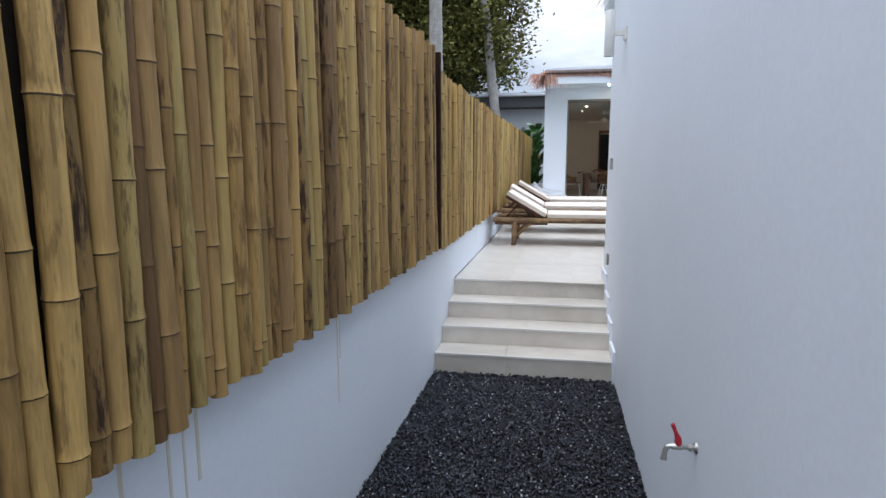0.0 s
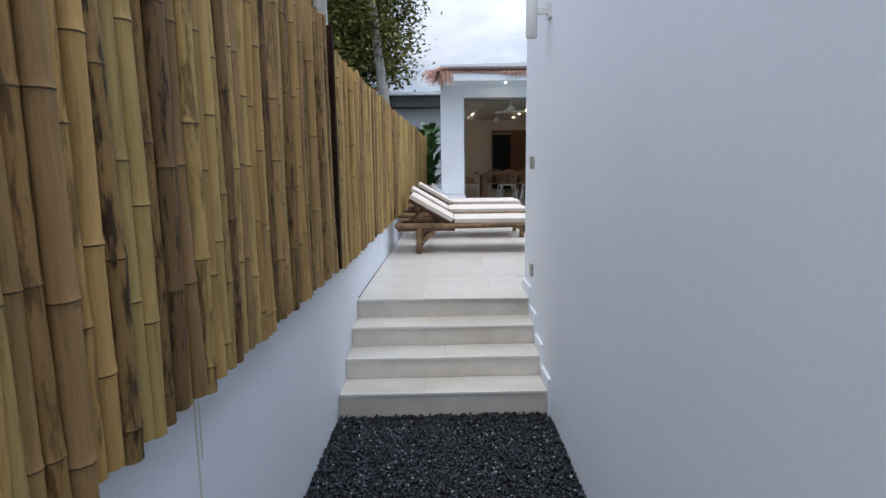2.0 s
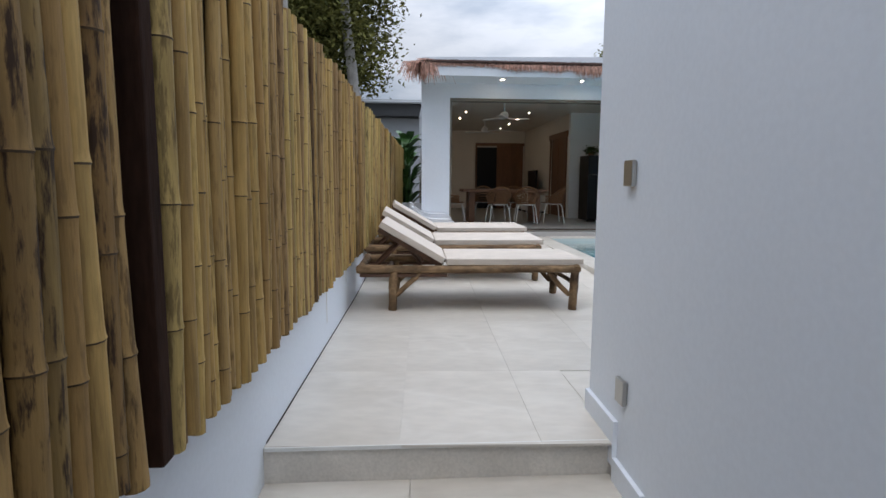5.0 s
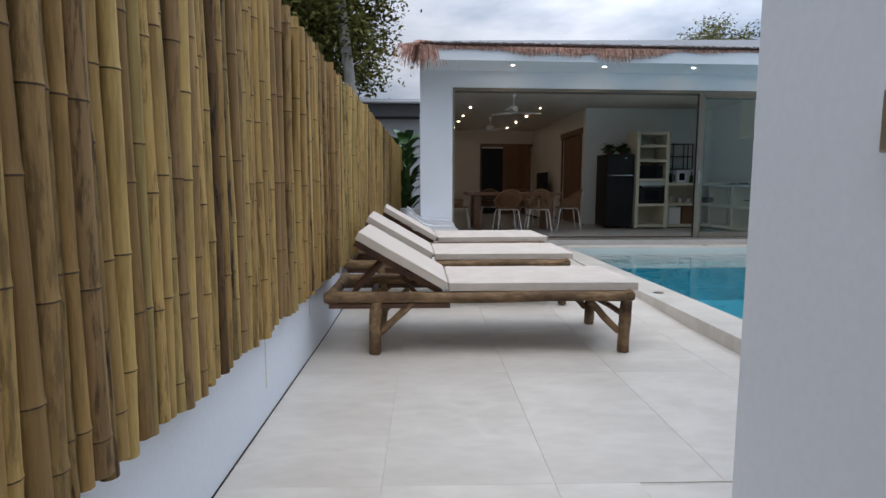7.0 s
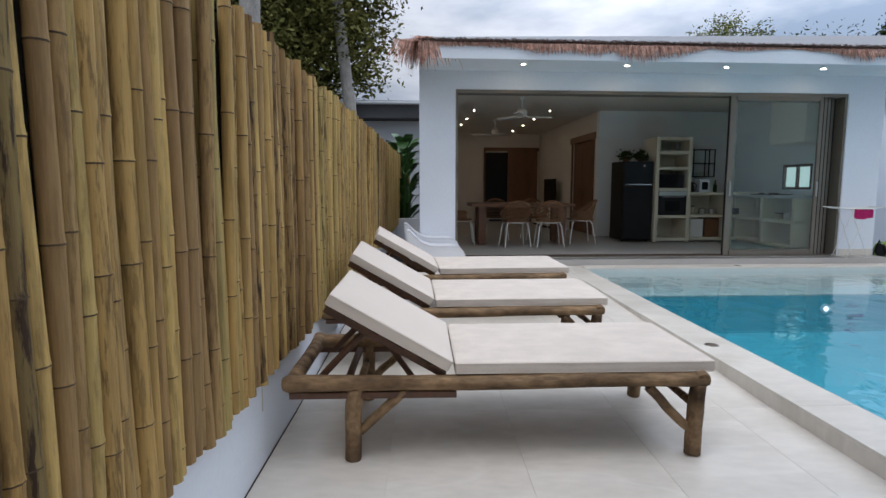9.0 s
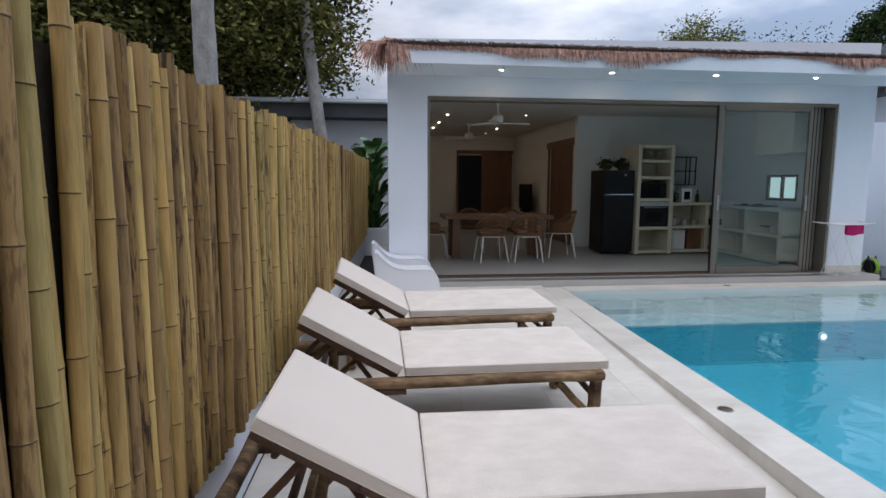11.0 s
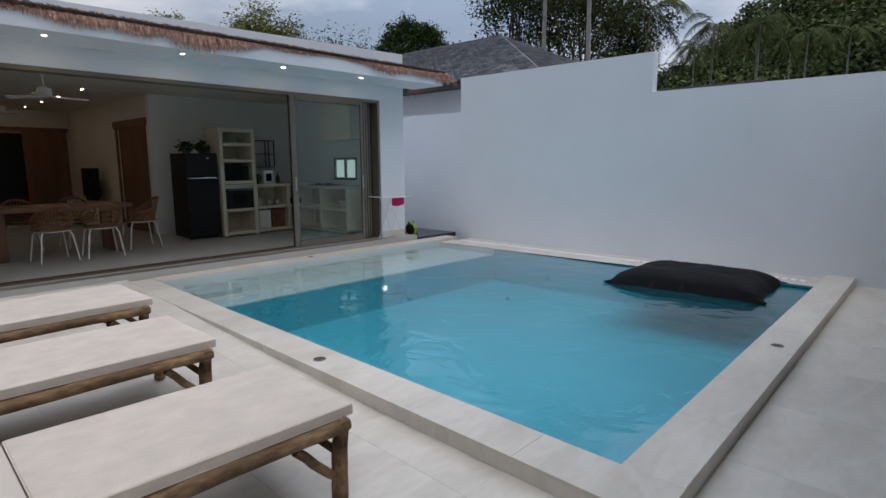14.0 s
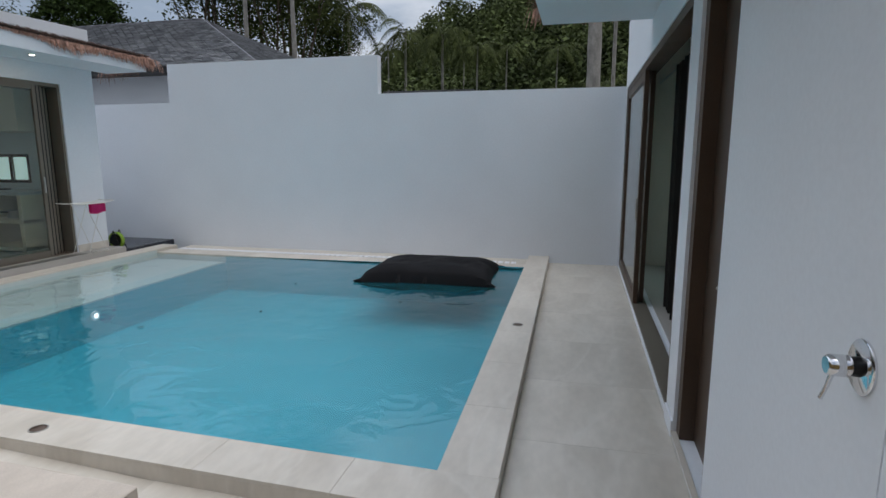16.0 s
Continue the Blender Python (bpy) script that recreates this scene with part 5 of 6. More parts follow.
for x, y, z in ((2.00, 9.42, COP), (4.634, 6.965, COP), (4.6, 13.4, COP + 0.008)):
    t = thing("coping_drain", "round brushed-steel cap set in the pool coping", "drain", pose(x, y, z), "steel caps in the coping")
    part("rim", one_tube([(0, 0, -0.002), (0, 0, 0.003)], [0.052, 0.050], 28), BRUSHED, t, smooth=True)
    part("cap", one_tube([(0, 0, 0.003), (0, 0, 0.0045)], [0.043, 0.041], 28), DARK_BRONZE, t, smooth=True)
lampp = thing("pool_light", "round underwater pool light on the shelf wall", "pool light", pose(4.84, 11.944, -0.215))
part("ring", one_tube([(0, 0, 0), (0, -0.02, 0)], [0.06, 0.055], 24), PLASTIC, lampp, smooth=True)
part("lens", one_tube([(0, -0.018, 0), (0, -0.026, 0)], [0.030, 0.026], 24), POOL_LAMP, lampp, smooth=True)

# joint line at the wall's foot
bm = bmesh.new()
for y0, y1 in ((5.56, 8.6), (8.6, 13.5)):
    prism(bm, [(fence_x(y0) + 0.0005, y0), (fence_x(y0) + 0.006, y0), (fence_x(y1) + 0.006, y1), (fence_x(y1) + 0.0005, y1)], lambda x, y: deck_z(y) - 0.01, lambda x, y: deck_z(y) + 0.004)
solid("trim_joint", bm, SHADE_JOINT, "dark joint between deck and boundary wall", "trim")

# ---- villa doors ----
slid = thing("villa_sliding_door", "dark bronze glazed sliding door standing half open", "sliding door", pose(SLX, VY - 0.078, 0.03))
tagged(slid, kind="structure")
WD, HG = 8.12 - SLX, HEAD - 0.03
part("jamb", one_box(0.002, 0.07, -0.08, 0.07, 0, HG), DARK_BRONZE, slid)
part("jamb", one_box(WD - 0.07, WD - 0.002, -0.08, 0.07, 0, HG), DARK_BRONZE, slid)
part("head", one_box(0.07, WD - 0.07, -0.08, 0.07, HG - 0.07, HG - 0.002), DARK_BRONZE, slid)
part("track", one_box(0.07, WD - 0.07, -0.08, 0.07, 0.001, 0.02), BRONZE, slid)
for x0, x1, y0, nm in ((2.64, WD - 0.07, 0.02, "sliding_leaf"), (2.72, WD - 0.07, -0.05, "sliding_leaf")):
    leaf = part(nm, one_box(x0, x0 + 0.10, y0, y0 + 0.045, 0.02, HG - 0.07), DARK_BRONZE, slid)
    part("stile", one_box(x1 - 0.10, x1, y0, y0 + 0.045, 0.02, HG - 0.07), DARK_BRONZE, leaf)
    part("rail", one_box(x0 + 0.10, x1 - 0.10, y0, y0 + 0.045, 0.02, 0.12), DARK_BRONZE, leaf)
    part("rail", one_box(x0 + 0.10, x1 - 0.10, y0, y0 + 0.045, HG - 0.16, HG - 0.07), DARK_BRONZE, leaf)
    part("pane", one_box(x0 + 0.10, x1 - 0.10, y0 + 0.018, y0 + 0.026, 0.12, HG - 0.16), GLASS, leaf).visible_shadow = False
part("pull_handle", one_box(2.67, 2.70, 0.066, 0.085, 0.92, 1.16, bevel=0.004), BRUSHED, slid)
door2 = thing("villa_door", "dark brown framed door recessed in white villa wall", "door", pose(2.16, VY, 0.035))
tagged(door2, kind="structure")
HG2 = HEAD - 0.035
D2W = D2R - 2.16
part("frame", one_box(0.002, 0.09, -0.16, -0.02, 0, HG2 - 0.002), DARK_BRONZE, door2)
part("frame", one_box(D2W - 0.09, D2W - 0.002, -0.16, -0.02, 0, HG2 - 0.002), DARK_BRONZE, door2)
part("frame", one_box(0.09, D2W - 0.09, -0.16, -0.02, HG2 - 0.09, HG2 - 0.002), DARK_BRONZE, door2)
part("leaf", one_box(0.09, D2W - 0.09, -0.14, -0.10, 0.004, HG2 - 0.09), DARK_BRONZE, door2)
part("sill", one_box(0.0, D2W, -0.02, 0.012, 0.0, 0.008), TILE, door2)
part("handle", one_tube([(0.16, -0.10, 1.0), (0.16, -0.06, 1.0), (0.24, -0.055, 1.0)], 0.009, 8), BRUSHED, door2, smooth=True)

bm = bmesh.new()
rows = 60
va, vb = [], []
for i in range(rows + 1):
    x = 4.75 + 1.1 * i / rows
    y = VY - 0.36 + 0.045 * math.sin(i * 0.95) + 0.01 * math.sin(i * 2.3)
    va.append(bm.verts.new((x, y, 0.06)))
    vb.append(bm.verts.new((x, y + 0.02, HEAD - 0.04)))
for i in range(rows):
    bm.faces.new((va[i], va[i + 1], vb[i + 1], vb[i]))
bmesh.ops.solidify(bm, geom=list(bm.faces), thickness=0.004)
CURT = material("dark_curtain", (0.045, 0.04, 0.038), 0.9, 0.7, 6, 120, 0.15)
cur = thing("curtain", "dark grey curtain hanging inside the villa door", "curtain")
part("drape", bm, CURT, cur, smooth=True)
part("curtain_rail", one_tube([(4.6, VY - 0.35, HEAD - 0.03), (7.4, VY - 0.35, HEAD - 0.03)], 0.012, 8), BRUSHED, cur)

# ---- laundry rack and hose ----
rack = thing("drying_rack", "white folding clothes rack with winged top", "clothes rack", pose(6.52, 13.66, FLZ) @ Matrix.Diagonal((0.64, 0.8, 1, 1)))
for y in (-0.18, 0.18):
    part("leg", one_tube([(-0.25, y, 0.012), (0.22, y * 0.9, 0.74)], 0.006, 6), WHITE_METAL, rack)
    part("leg", one_tube([(0.25, y, 0.012), (-0.22, y * 0.9, 0.74)], 0.006, 6), WHITE_METAL, rack)
    part("top_bar", one_tube([(-0.34, y, 0.735), (0.34, y, 0.735)], 0.008, 6), WHITE_METAL, rack)
for s in (-1, 1):
    part("foot_bar", one_tube([(s * 0.25, -0.2, 0.009), (s * 0.25, 0.2, 0.009)], 0.009, 6), WHITE_METAL, rack)
    part("wing", one_tube([(s * 0.34, -0.18, 0.735), (s * 0.58, -0.18, 0.76), (s * 0.58, 0.18, 0.76), (s * 0.34, 0.18, 0.735)], 0.006, 6), WHITE_METAL, rack)
for k in range(6):
    y = -0.14 + 0.056 * k
    part("wire", one_tube([(-0.57, y, 0.755), (-0.34, y, 0.738), (0.34, y, 0.738), (0.57, y, 0.755)], 0.003, 5), WHITE_METAL, rack)
bm = bmesh.new()
va = []
for i in range(13):
    a = i / 12
    va.append([bm.verts.new((0.02 + 0.26 * u, -0.19 + (0.0 if a < 0.5 else 0.05) + 0.006 * math.sin(9 * u + a), 0.75 - 0.15 * abs(2 * a - 1) * (1 + 0.08 * math.sin(5 * u)))) for u in (0, 0.2, 0.4, 0.6, 0.8, 1)])
for r, s in zip(va, va[1:]):
    for k in range(5):
        bm.faces.new((r[k], r[k + 1], s[k + 1], s[k]))
bmesh.ops.solidify(bm, geom=list(bm.faces), thickness=0.005)
cl = thing("cloth", "bright pink cloth drying over the rack", "cloth", pose(6.45, 13.69, FLZ - 0.012) @ Matrix.Diagonal((1.0, 0.9, 1.0, 1)))
part("fabric", bm, PINK, cl, smooth=True)
HOSE = material("green_hose", (0.25, 0.42, 0.03), 0.4, 0.8, 8, 60, 0.03)
hose = thing("hose_reel", "black hose reel with a yellow-green garden hose", "hose reel", pose(7.17, 13.80, 0.138))
for k in range(5):
    pts = [(0.012 * k, 0.125 * math.cos(a), 0.14 + 0.125 * math.sin(a)) for a in np.linspace(0, 2 * math.pi, 25)]
    part("hose_coil", one_tube([(p[0] - 0.03, p[1], p[2]) for p in pts], 0.009, 6), HOSE, hose, smooth=True)
part("drum", one_tube([(-0.04, 0, 0.14), (0.04, 0, 0.14)], 0.10, 20), BLACK, hose, smooth=True)
part("side_frame", one_tube([(-0.06, -0.12, 0.006), (-0.06, 0.0, 0.30), (-0.06, 0.12, 0.006)], 0.009, 6), BLACK, hose)
part("side_frame", one_tube([(0.06, -0.12, 0.006), (0.06, 0.0, 0.30), (0.06, 0.12, 0.006)], 0.009, 6), BLACK, hose)
solid("gravel_corner", one_box(7.095, BX - 0.002, 13.62, 15.3, -1.7, 0.138), GRAVEL, "black gravel bed between pool house and garden wall", "gravel")
solid("house_skirting", one_box(DR + 0.01, HR - 0.005, HY - 0.012, HY - 0.0005, FLZ - 0.008, FLZ + 0.10, bevel=0.002), TILE, "stone skirting under the pool house pier", "baseboard")

for k, (x, y, a) in enumerate(((4.6, 9.6, 20), (5.3, 8.3, 70), (3.9, 10.4, 130), (5.9, 9.9, 200), (6.3, 7.6, 40))):
    t = thing("floating_leaf", "small brown fallen leaf floating on the pool", "leaf", pose(x, y, 0.047, 0, 0, a), "fallen leaves on the water")
    bm = bmesh.new()
    w = [0.004, 0.012, 0.014, 0.009, 0.001]
    up = [[bm.verts.new((i * 0.013, s * w[i], 0.002 + 0.004 * abs(s) + 0.001 * i)) for s in (-1, 0, 1)] for i in range(5)]
    for r0, r1 in zip(up, up[1:]):
        bm.faces.new((r0[0], r0[1], r1[1], r1[0]))
        bm.faces.new((r0[1], r0[2], r1[2], r1[1]))
    bmesh.ops.solidify(bm, geom=list(bm.faces), thickness=0.001)
    part("blade", bm, BARK_DARK, t)

# ---- pool house doors and interior ----
for x in (1.364, 2.809, 4.229, 5.648):
    t = thing("spotlight", "small lit recessed spotlight in the white soffit", "spotlight", pose(x, 13.34, 2.92), "soffit spotlights")
    part("ring", one_tube([(0, 0, 0.0), (0, 0, -0.006)], [0.050, 0.044], 24), WHITE_METAL, t, smooth=True)
    part("lens", one_tube([(0, 0, -0.005), (0, 0, -0.0075)], [0.027, 0.025], 24), LAMP_ON, t)
for x in (1.17, 2.78):
    for y in (15.4, 17.5, 19.0, 20.3, 21.8):
        t = thing("downlight", "small lit recessed downlight in the ceiling", "downlight", pose(x, y, CEIL), "ceiling downlights")
        part("ring", one_tube([(0, 0, 0.0), (0, 0, -0.006)], [0.050, 0.044], 20), WHITE_METAL, t, smooth=True)
        part("lens", one_tube([(0, 0, -0.005), (0, 0, -0.0075)], [0.024, 0.022], 20), LAMP_ON, t)

sd = thing("sliding_door", "bronze aluminium sliding door with panels stacked open", "sliding door", pose(DL, HY, FLZ))
tagged(sd, kind="structure")
W2, H2 = DR - DL, DT - FLZ
part("head", one_box(0.002, W2 - 0.002, 0.02, 0.235, H2 - 0.05, H2 - 0.002), BRONZE, sd)
part("jamb", one_box(0.002, 0.035, 0.02, 0.235, 0, H2 - 0.05), BRONZE, sd)
part("jamb", one_box(W2 - 0.04, W2 - 0.002, 0.02, 0.235, 0, H2 - 0.05), BRONZE, sd)
part("track", one_box(0.035, W2 - 0.04, 0.02, 0.235, -0.008, 0.006), BRONZE, sd)
for k in range(4):
    part("track_groove", one_box(0.04, W2 - 0.045, 0.04 + 0.05 * k, 0.052 + 0.05 * k, 0.006, 0.012), DARK_BRONZE, sd)
for k in range(4):
    x0, x1, y0 = 4.15 + 0.055 * k, 5.605 + 0.095 * k, 0.028 + 0.05 * k
    leaf = part("sliding_leaf", one_box(x0, x0 + (0.085 if k == 0 else 0.04), y0, y0 + 0.038, 0.013, H2 - 0.05, bevel=0.002), BRONZE, sd)
    part("stile", one_box(x1 - 0.05, x1, y0, y0 + 0.038, 0.013, H2 - 0.05, bevel=0.002), BRONZE, leaf)
    part("gasket", one_box(x1 + 0.0005, x1 + 0.018, y0 + 0.004, y0 + 0.034, 0.013, H2 - 0.05), BLACK, leaf, "black rubber seal")
    part("gasket", one_box(x0 - 0.014, x0 - 0.0005, y0 + 0.004, y0 + 0.034, 0.013, H2 - 0.05), BLACK, leaf, "black rubber seal")
    part("rail", one_box(x0 + 0.10, x1 - 0.055, y0 + 0.002, y0 + 0.036, 0.013, 0.09), BRONZE, leaf)
    part("rail", one_box(x0 + 0.10, x1 - 0.055, y0 + 0.002, y0 + 0.036, H2 - 0.11, H2 - 0.05), BRONZE, leaf)
    if k < 1:
        part("pane", one_box(x0 + (0.10 if k == 0 else 0.05), x1 - 0.055, y0 + 0.015, y0 + 0.022, 0.09, H2 - 0.11), GLASS, leaf).visible_shadow = False
for x in (4.20, 5.58):
    part("pull_handle", one_box(x - 0.012, x + 0.012, 0.012, 0.028, 0.92, 1.14, bevel=0.003), BRUSHED, sd)
bm = bmesh.new()
for i in range(150):
    x = DL + 0.02 + i * 0.0405
    box(bm, x, x + 0.026, 13.585, 13.72, FLZ - 0.009, FLZ - 0.001)
solid("threshold_grate", bm, BRUSHED, "slotted drain grate along the door threshold", "trim")


def rattan_chair():
    t = thing("dining_chair", "round-backed woven rattan dining chair with white metal legs", "dining chair", pose(0, 0, 0), "chairs round the table")
    for sx in (-1, 1):
        for sy in (-1, 1):
            bm = bmesh.new()
            tube(bm, [(sx * 0.16, sy * 0.15, 0.43), (sx * 0.19, sy * 0.19, 0.36), (sx * 0.235, sy * 0.24, 0.0)], 0.012, 8)
            part("leg", bm, WHITE_METAL, t, smooth=True)
    bm = bmesh.new()
    tube(bm, [(0.2 * math.cos(a), 0.2 * math.sin(a), 0.425) for a in np.linspace(0, 2 * math.pi, 21)], 0.012, 6, cap=False)
    part("seat_ring", bm, WHITE_METAL, t, smooth=True)
    bm = bmesh.new()
    for k in range(11):
        u = -0.2 + 0.04 * k
        tube(bm, [(u, -0.2 + 0.02, 0.45 - 0.02 * (1 - (u / 0.2) ** 2)), (u, 0.0, 0.435), (u, 0.2, 0.45)], 0.010, 4)
        tube(bm, [(-0.21, u, 0.452), (0.0, u, 0.44), (0.21, u, 0.452)], 0.010, 4)
    part("seat", bm, RATTAN, t, smooth=True)
    # basket back, open towards +y
    arcs = np.linspace(radians(155), radians(385), 28)
    rim = lambda a, f: (0.215 * (1 + 0.24 * f) * math.cos(a), 0.215 * (1 + 0.24 * f) * math.sin(a) - 0.03 * f, 0.45 + f * (0.14 + 0.22 * max(0, -math.sin(a)) ** 1.2))
    bm = bmesh.new()
    for a in arcs:
        tube(bm, [rim(a, f) for f in (0, 0.35, 0.7, 1.0)], 0.0065, 4)
    part("back_weave", bm, RATTAN, t, smooth=True)
    bm = bmesh.new()
    for f, r in ((1.0, 0.015), (0.96, 0.010), (0.72, 0.007), (0.5, 0.008), (0.3, 0.007), (0.12, 0.009)):
        tube(bm, [rim(a, f) for a in np.linspace(radians(150), radians(390), 26)], r, 6)
    part("back_rim", bm, RATTAN, t, smooth=True)
    return t


chair = rattan_chair()
chair.matrix_basis = pose(1.68, 15.42, FLZ, 0, 0, 4)
copy_thing(chair, pose(2.29, 15.40, FLZ, 0, 0, -5))
copy_thing(chair, pose(3.02, 15.95, FLZ, 0, 0, 88))
copy_thing(chair, pose(0.76, 15.95, FLZ, 0, 0, -92))
copy_thing(chair, pose(1.55, 16.75, FLZ, 0, 0, 176))
copy_thing(chair, pose(2.35, 16.78, FLZ, 0, 0, 183))
table = thing("dining_table", "reddish slab-wood dining table with thick block legs", "dining table", pose(1.88, 16.05, FLZ))
bm = bmesh.new()
N = 16
outl = [(-0.95 + 1.9 * i / N, -0.42 + 0.02 * math.sin(i * 1.3)) for i in range(N + 1)] + [(0.95 - 1.9 * i / N, 0.42 + 0.02 * math.sin(i * 1.7)) for i in range(N + 1)]
prism(bm, outl, 0.69, 0.75)
bmesh.ops.triangulate(bm, faces=[f for f in bm.faces if len(f.verts) > 4])
part("tabletop", bm, TABLE_WOOD, table)
for x in (-0.74, 0.74):
    for y in (-0.24, 0.24):
        part("leg", one_box(x - 0.07, x + 0.07, y - 0.07, y + 0.07, 0, 0.69, bevel=0.008), TABLE_WOOD, table)

fridge = thing("fridge", "tall black two-door fridge with plants on top", "fridge", pose(3.895, 16.10, FLZ) @ Matrix.Diagonal((0.89, 1, 1.03, 1)))
part("body", one_box(0, 0.64, 0.04, 0.66, 0.03, 1.50, bevel=0.01), BLACK, fridge)
d1 = part("door", one_box(0, 0.64, -0.02, 0.036, 1.06, 1.495, bevel=0.012), BLACK, fridge)
part("handle", one_box(0.03, 0.61, -0.028, -0.02, 1.062, 1.078), CHROME, d1, "chrome grip strip")
d2 = part("door", one_box(0, 0.64, -0.02, 0.036, 0.05, 1.045, bevel=0.012), BLACK, fridge)
part("badge", one_box(0.42, 0.46, -0.0225, -0.0205, 1.40, 1.43), BRUSHED, d1)
for x in (0.05, 0.59):
    part("foot", one_tube([(x, 0.1, 0), (x, 0.1, 0.035)], 0.02, 8), BLACK, fridge)
for k, x in enumerate((4.04, 4.34)):
    t = thing("potted_plant", "small dark potted plant on the fridge", "plant", pose(x, 16.38, FLZ + 1.545))
    part("pot", one_tube([(0, 0, 0), (0, 0, 0.09)], [0.06, 0.08], 14), TEAK, t, smooth=True)
    rng = np.random.default_rng(40 + k)
    ob = new("leaves", quads("leaves", clumps(rng, (0, 0, 0.13), (0.13, 0.13, 0.09), 26, 12, 0.06, 0.03), LEAF_DARK))
    ob.parent = t

# built-in plaster shelving
SX, SY = 4.49, 16.02
tower = thing("shelf_tower", "tall cream plaster shelf tower with open niches", "shelf unit", pose(SX, SY, FLZ))
for x0, x1 in ((0, 0.07), (0.63, 0.70)):
    part("side_panel", one_box(x0, x1, 0, 0.6, 0, 2.0, bevel=0.008), CREAM, tower)
for z in (0.02, 0.46, 0.98, 1.02 + 0.36, 1.62 + 0.06, 1.94):
    part("shelf", one_box(0.07, 0.63, 0.004, 0.6, z, z + 0.055, bevel=0.006), CREAM, tower)
part("back_panel", one_box(0.07, 0.63, 0.56, 0.6, 0.0, 1.94), CREAM, tower)
oven = thing("oven", "black built-in oven in a plaster niche", "oven", pose(SX + 0.075, SY + 0.01, FLZ + 0.516))
part("body", one_box(0, 0.55, 0.0, 0.5, 0, 0.46, bevel=0.004), BLACK, oven)
part("panel", one_box(0.0, 0.55, -0.012, -0.001, 0.375, 0.455), BRUSHED, oven)
part("handle", one_tube([(0.05, -0.035, 0.35), (0.50, -0.035, 0.35)], 0.008, 8), CHROME, oven, smooth=True)
part("window", one_box(0.13, 0.42, -0.004, -0.001, 0.08, 0.27), CHAR, oven)
mw = thing("microwave", "black microwave oven on a shelf", "microwave", pose(SX + 0.1, SY + 0.06, FLZ + 1.036))
part("body", one_box(0, 0.48, 0.0, 0.36, 0, 0.27, bevel=0.008), BLACK, mw)
part("door", one_box(0.01, 0.36, -0.012, -0.001, 0.015, 0.255), CHAR, mw)
for k, (x, h, r) in enumerate(((0.16, 0.18, 0.055), (0.32, 0.13, 0.05), (0.50, 0.11, 0.04))):
    t = thing("glass_jar", "clear glass storage jar on the upper shelf", "jar", pose(SX + x, SY + 0.2, FLZ + 1.736), "jars on the shelf")
    part("jar", one_tube([(0, 0, 0), (0, 0, h)], r, 14), GLASS, t, smooth=True)
    part("lid", one_tube([(0, 0, h), (0, 0, h + 0.02)], r * 0.95, 14), BRUSHED, t, smooth=True)
low = thing("low_shelf", "low cream plaster kitchen shelf with worktop", "shelf unit", pose(SX + 0.705, SY + 0.1, FLZ))
for z in (0.02, 0.47, 0.90):
    part("shelf", one_box(0, 1.45, 0, 0.55, z, z + 0.055, bevel=0.006), CREAM, low)
for x in (0.0, 0.72, 1.38):
    for z0, z1 in ((0.075, 0.47), (0.525, 0.90)):
        part("divider", one_box(x, x + 0.07, 0.02, 0.55, z0, z1), CREAM, low)
part("back_panel", one_box(0, 1.45, 0.52, 0.55, 0.0, 0.9), CREAM, low)
for k, (x, z, w, h, m) in enumerate(((0.12, 0.075, 0.26, 0.34, WHITE_METAL), (0.42, 0.075, 0.28, 0.36, TEAK), (0.13, 0.525, 0.12, 0.14, CREAM), (0.33, 0.525, 0.15, 0.10, BRUSHED), (0.52, 0.525, 0.16, 0.10, BRUSHED), (0.85, 0.525, 0.3, 0.12, CHAR))):
    t = thing("kitchen_box" if h > 0.2 else "kitchen_pot", "small kitchen container on the low shelf", "container", pose(SX + 0.705 + x, SY + 0.2, FLZ + z))
    if h > 0.2:
        part("body", one_box(0, w, 0, 0.3, 0, h, bevel=0.01), m, t)
        part("lid", one_box(-0.004, w + 0.004, -0.004, 0.304, h, h + 0.02, bevel=0.004), m, t)
    else:
        part("body", one_tube([(w / 2, 0.1, 0), (w / 2, 0.1, h)], w / 2, 16), m, t, smooth=True)
        part("lid", one_tube([(w / 2, 0.1, h), (w / 2, 0.1, h + 0.015), (w / 2, 0.1, h + 0.03)], [w / 2, w / 3, 0.012], 16), BRUSHED, t, smooth=True)
kettle = thing("kettle", "black electric kettle on the worktop", "kettle", pose(SX + 0.84, SY + 0.3, FLZ + 0.956))
part("body", one_tube([(0, 0, 0), (0, 0, 0.12), (0, 0, 0.19), (0, 0, 0.21)], [0.075, 0.07, 0.055, 0.02], 18), BLACK, kettle, smooth=True)
part("handle", one_tube([(0.06, 0, 0.18), (0.12, 0, 0.15), (0.11, 0, 0.05), (0.07, 0, 0.03)], 0.010, 8), BLACK, kettle, smooth=True)
toaster = thing("coffee_maker", "white and black countertop coffee maker", "coffee maker", pose(SX + 0.98, SY + 0.22, FLZ + 0.956))
part("body", one_box(0, 0.22, 0, 0.2, 0, 0.26, bevel=0.012), PLASTIC, toaster)
part("front", one_box(0.05, 0.17, -0.006, -0.001, 0.05, 0.2), CHAR, toaster)
bottle = thing("oil_bottle", "small green bottle on the worktop", "bottle", pose(SX + 1.34, SY + 0.3, FLZ + 0.956))
part("body", one_tube([(0, 0, 0), (0, 0, 0.13), (0, 0, 0.17), (0, 0, 0.22)], [0.035, 0.035, 0.013, 0.013], 14), LEAF_DARK, bottle, smooth=True)
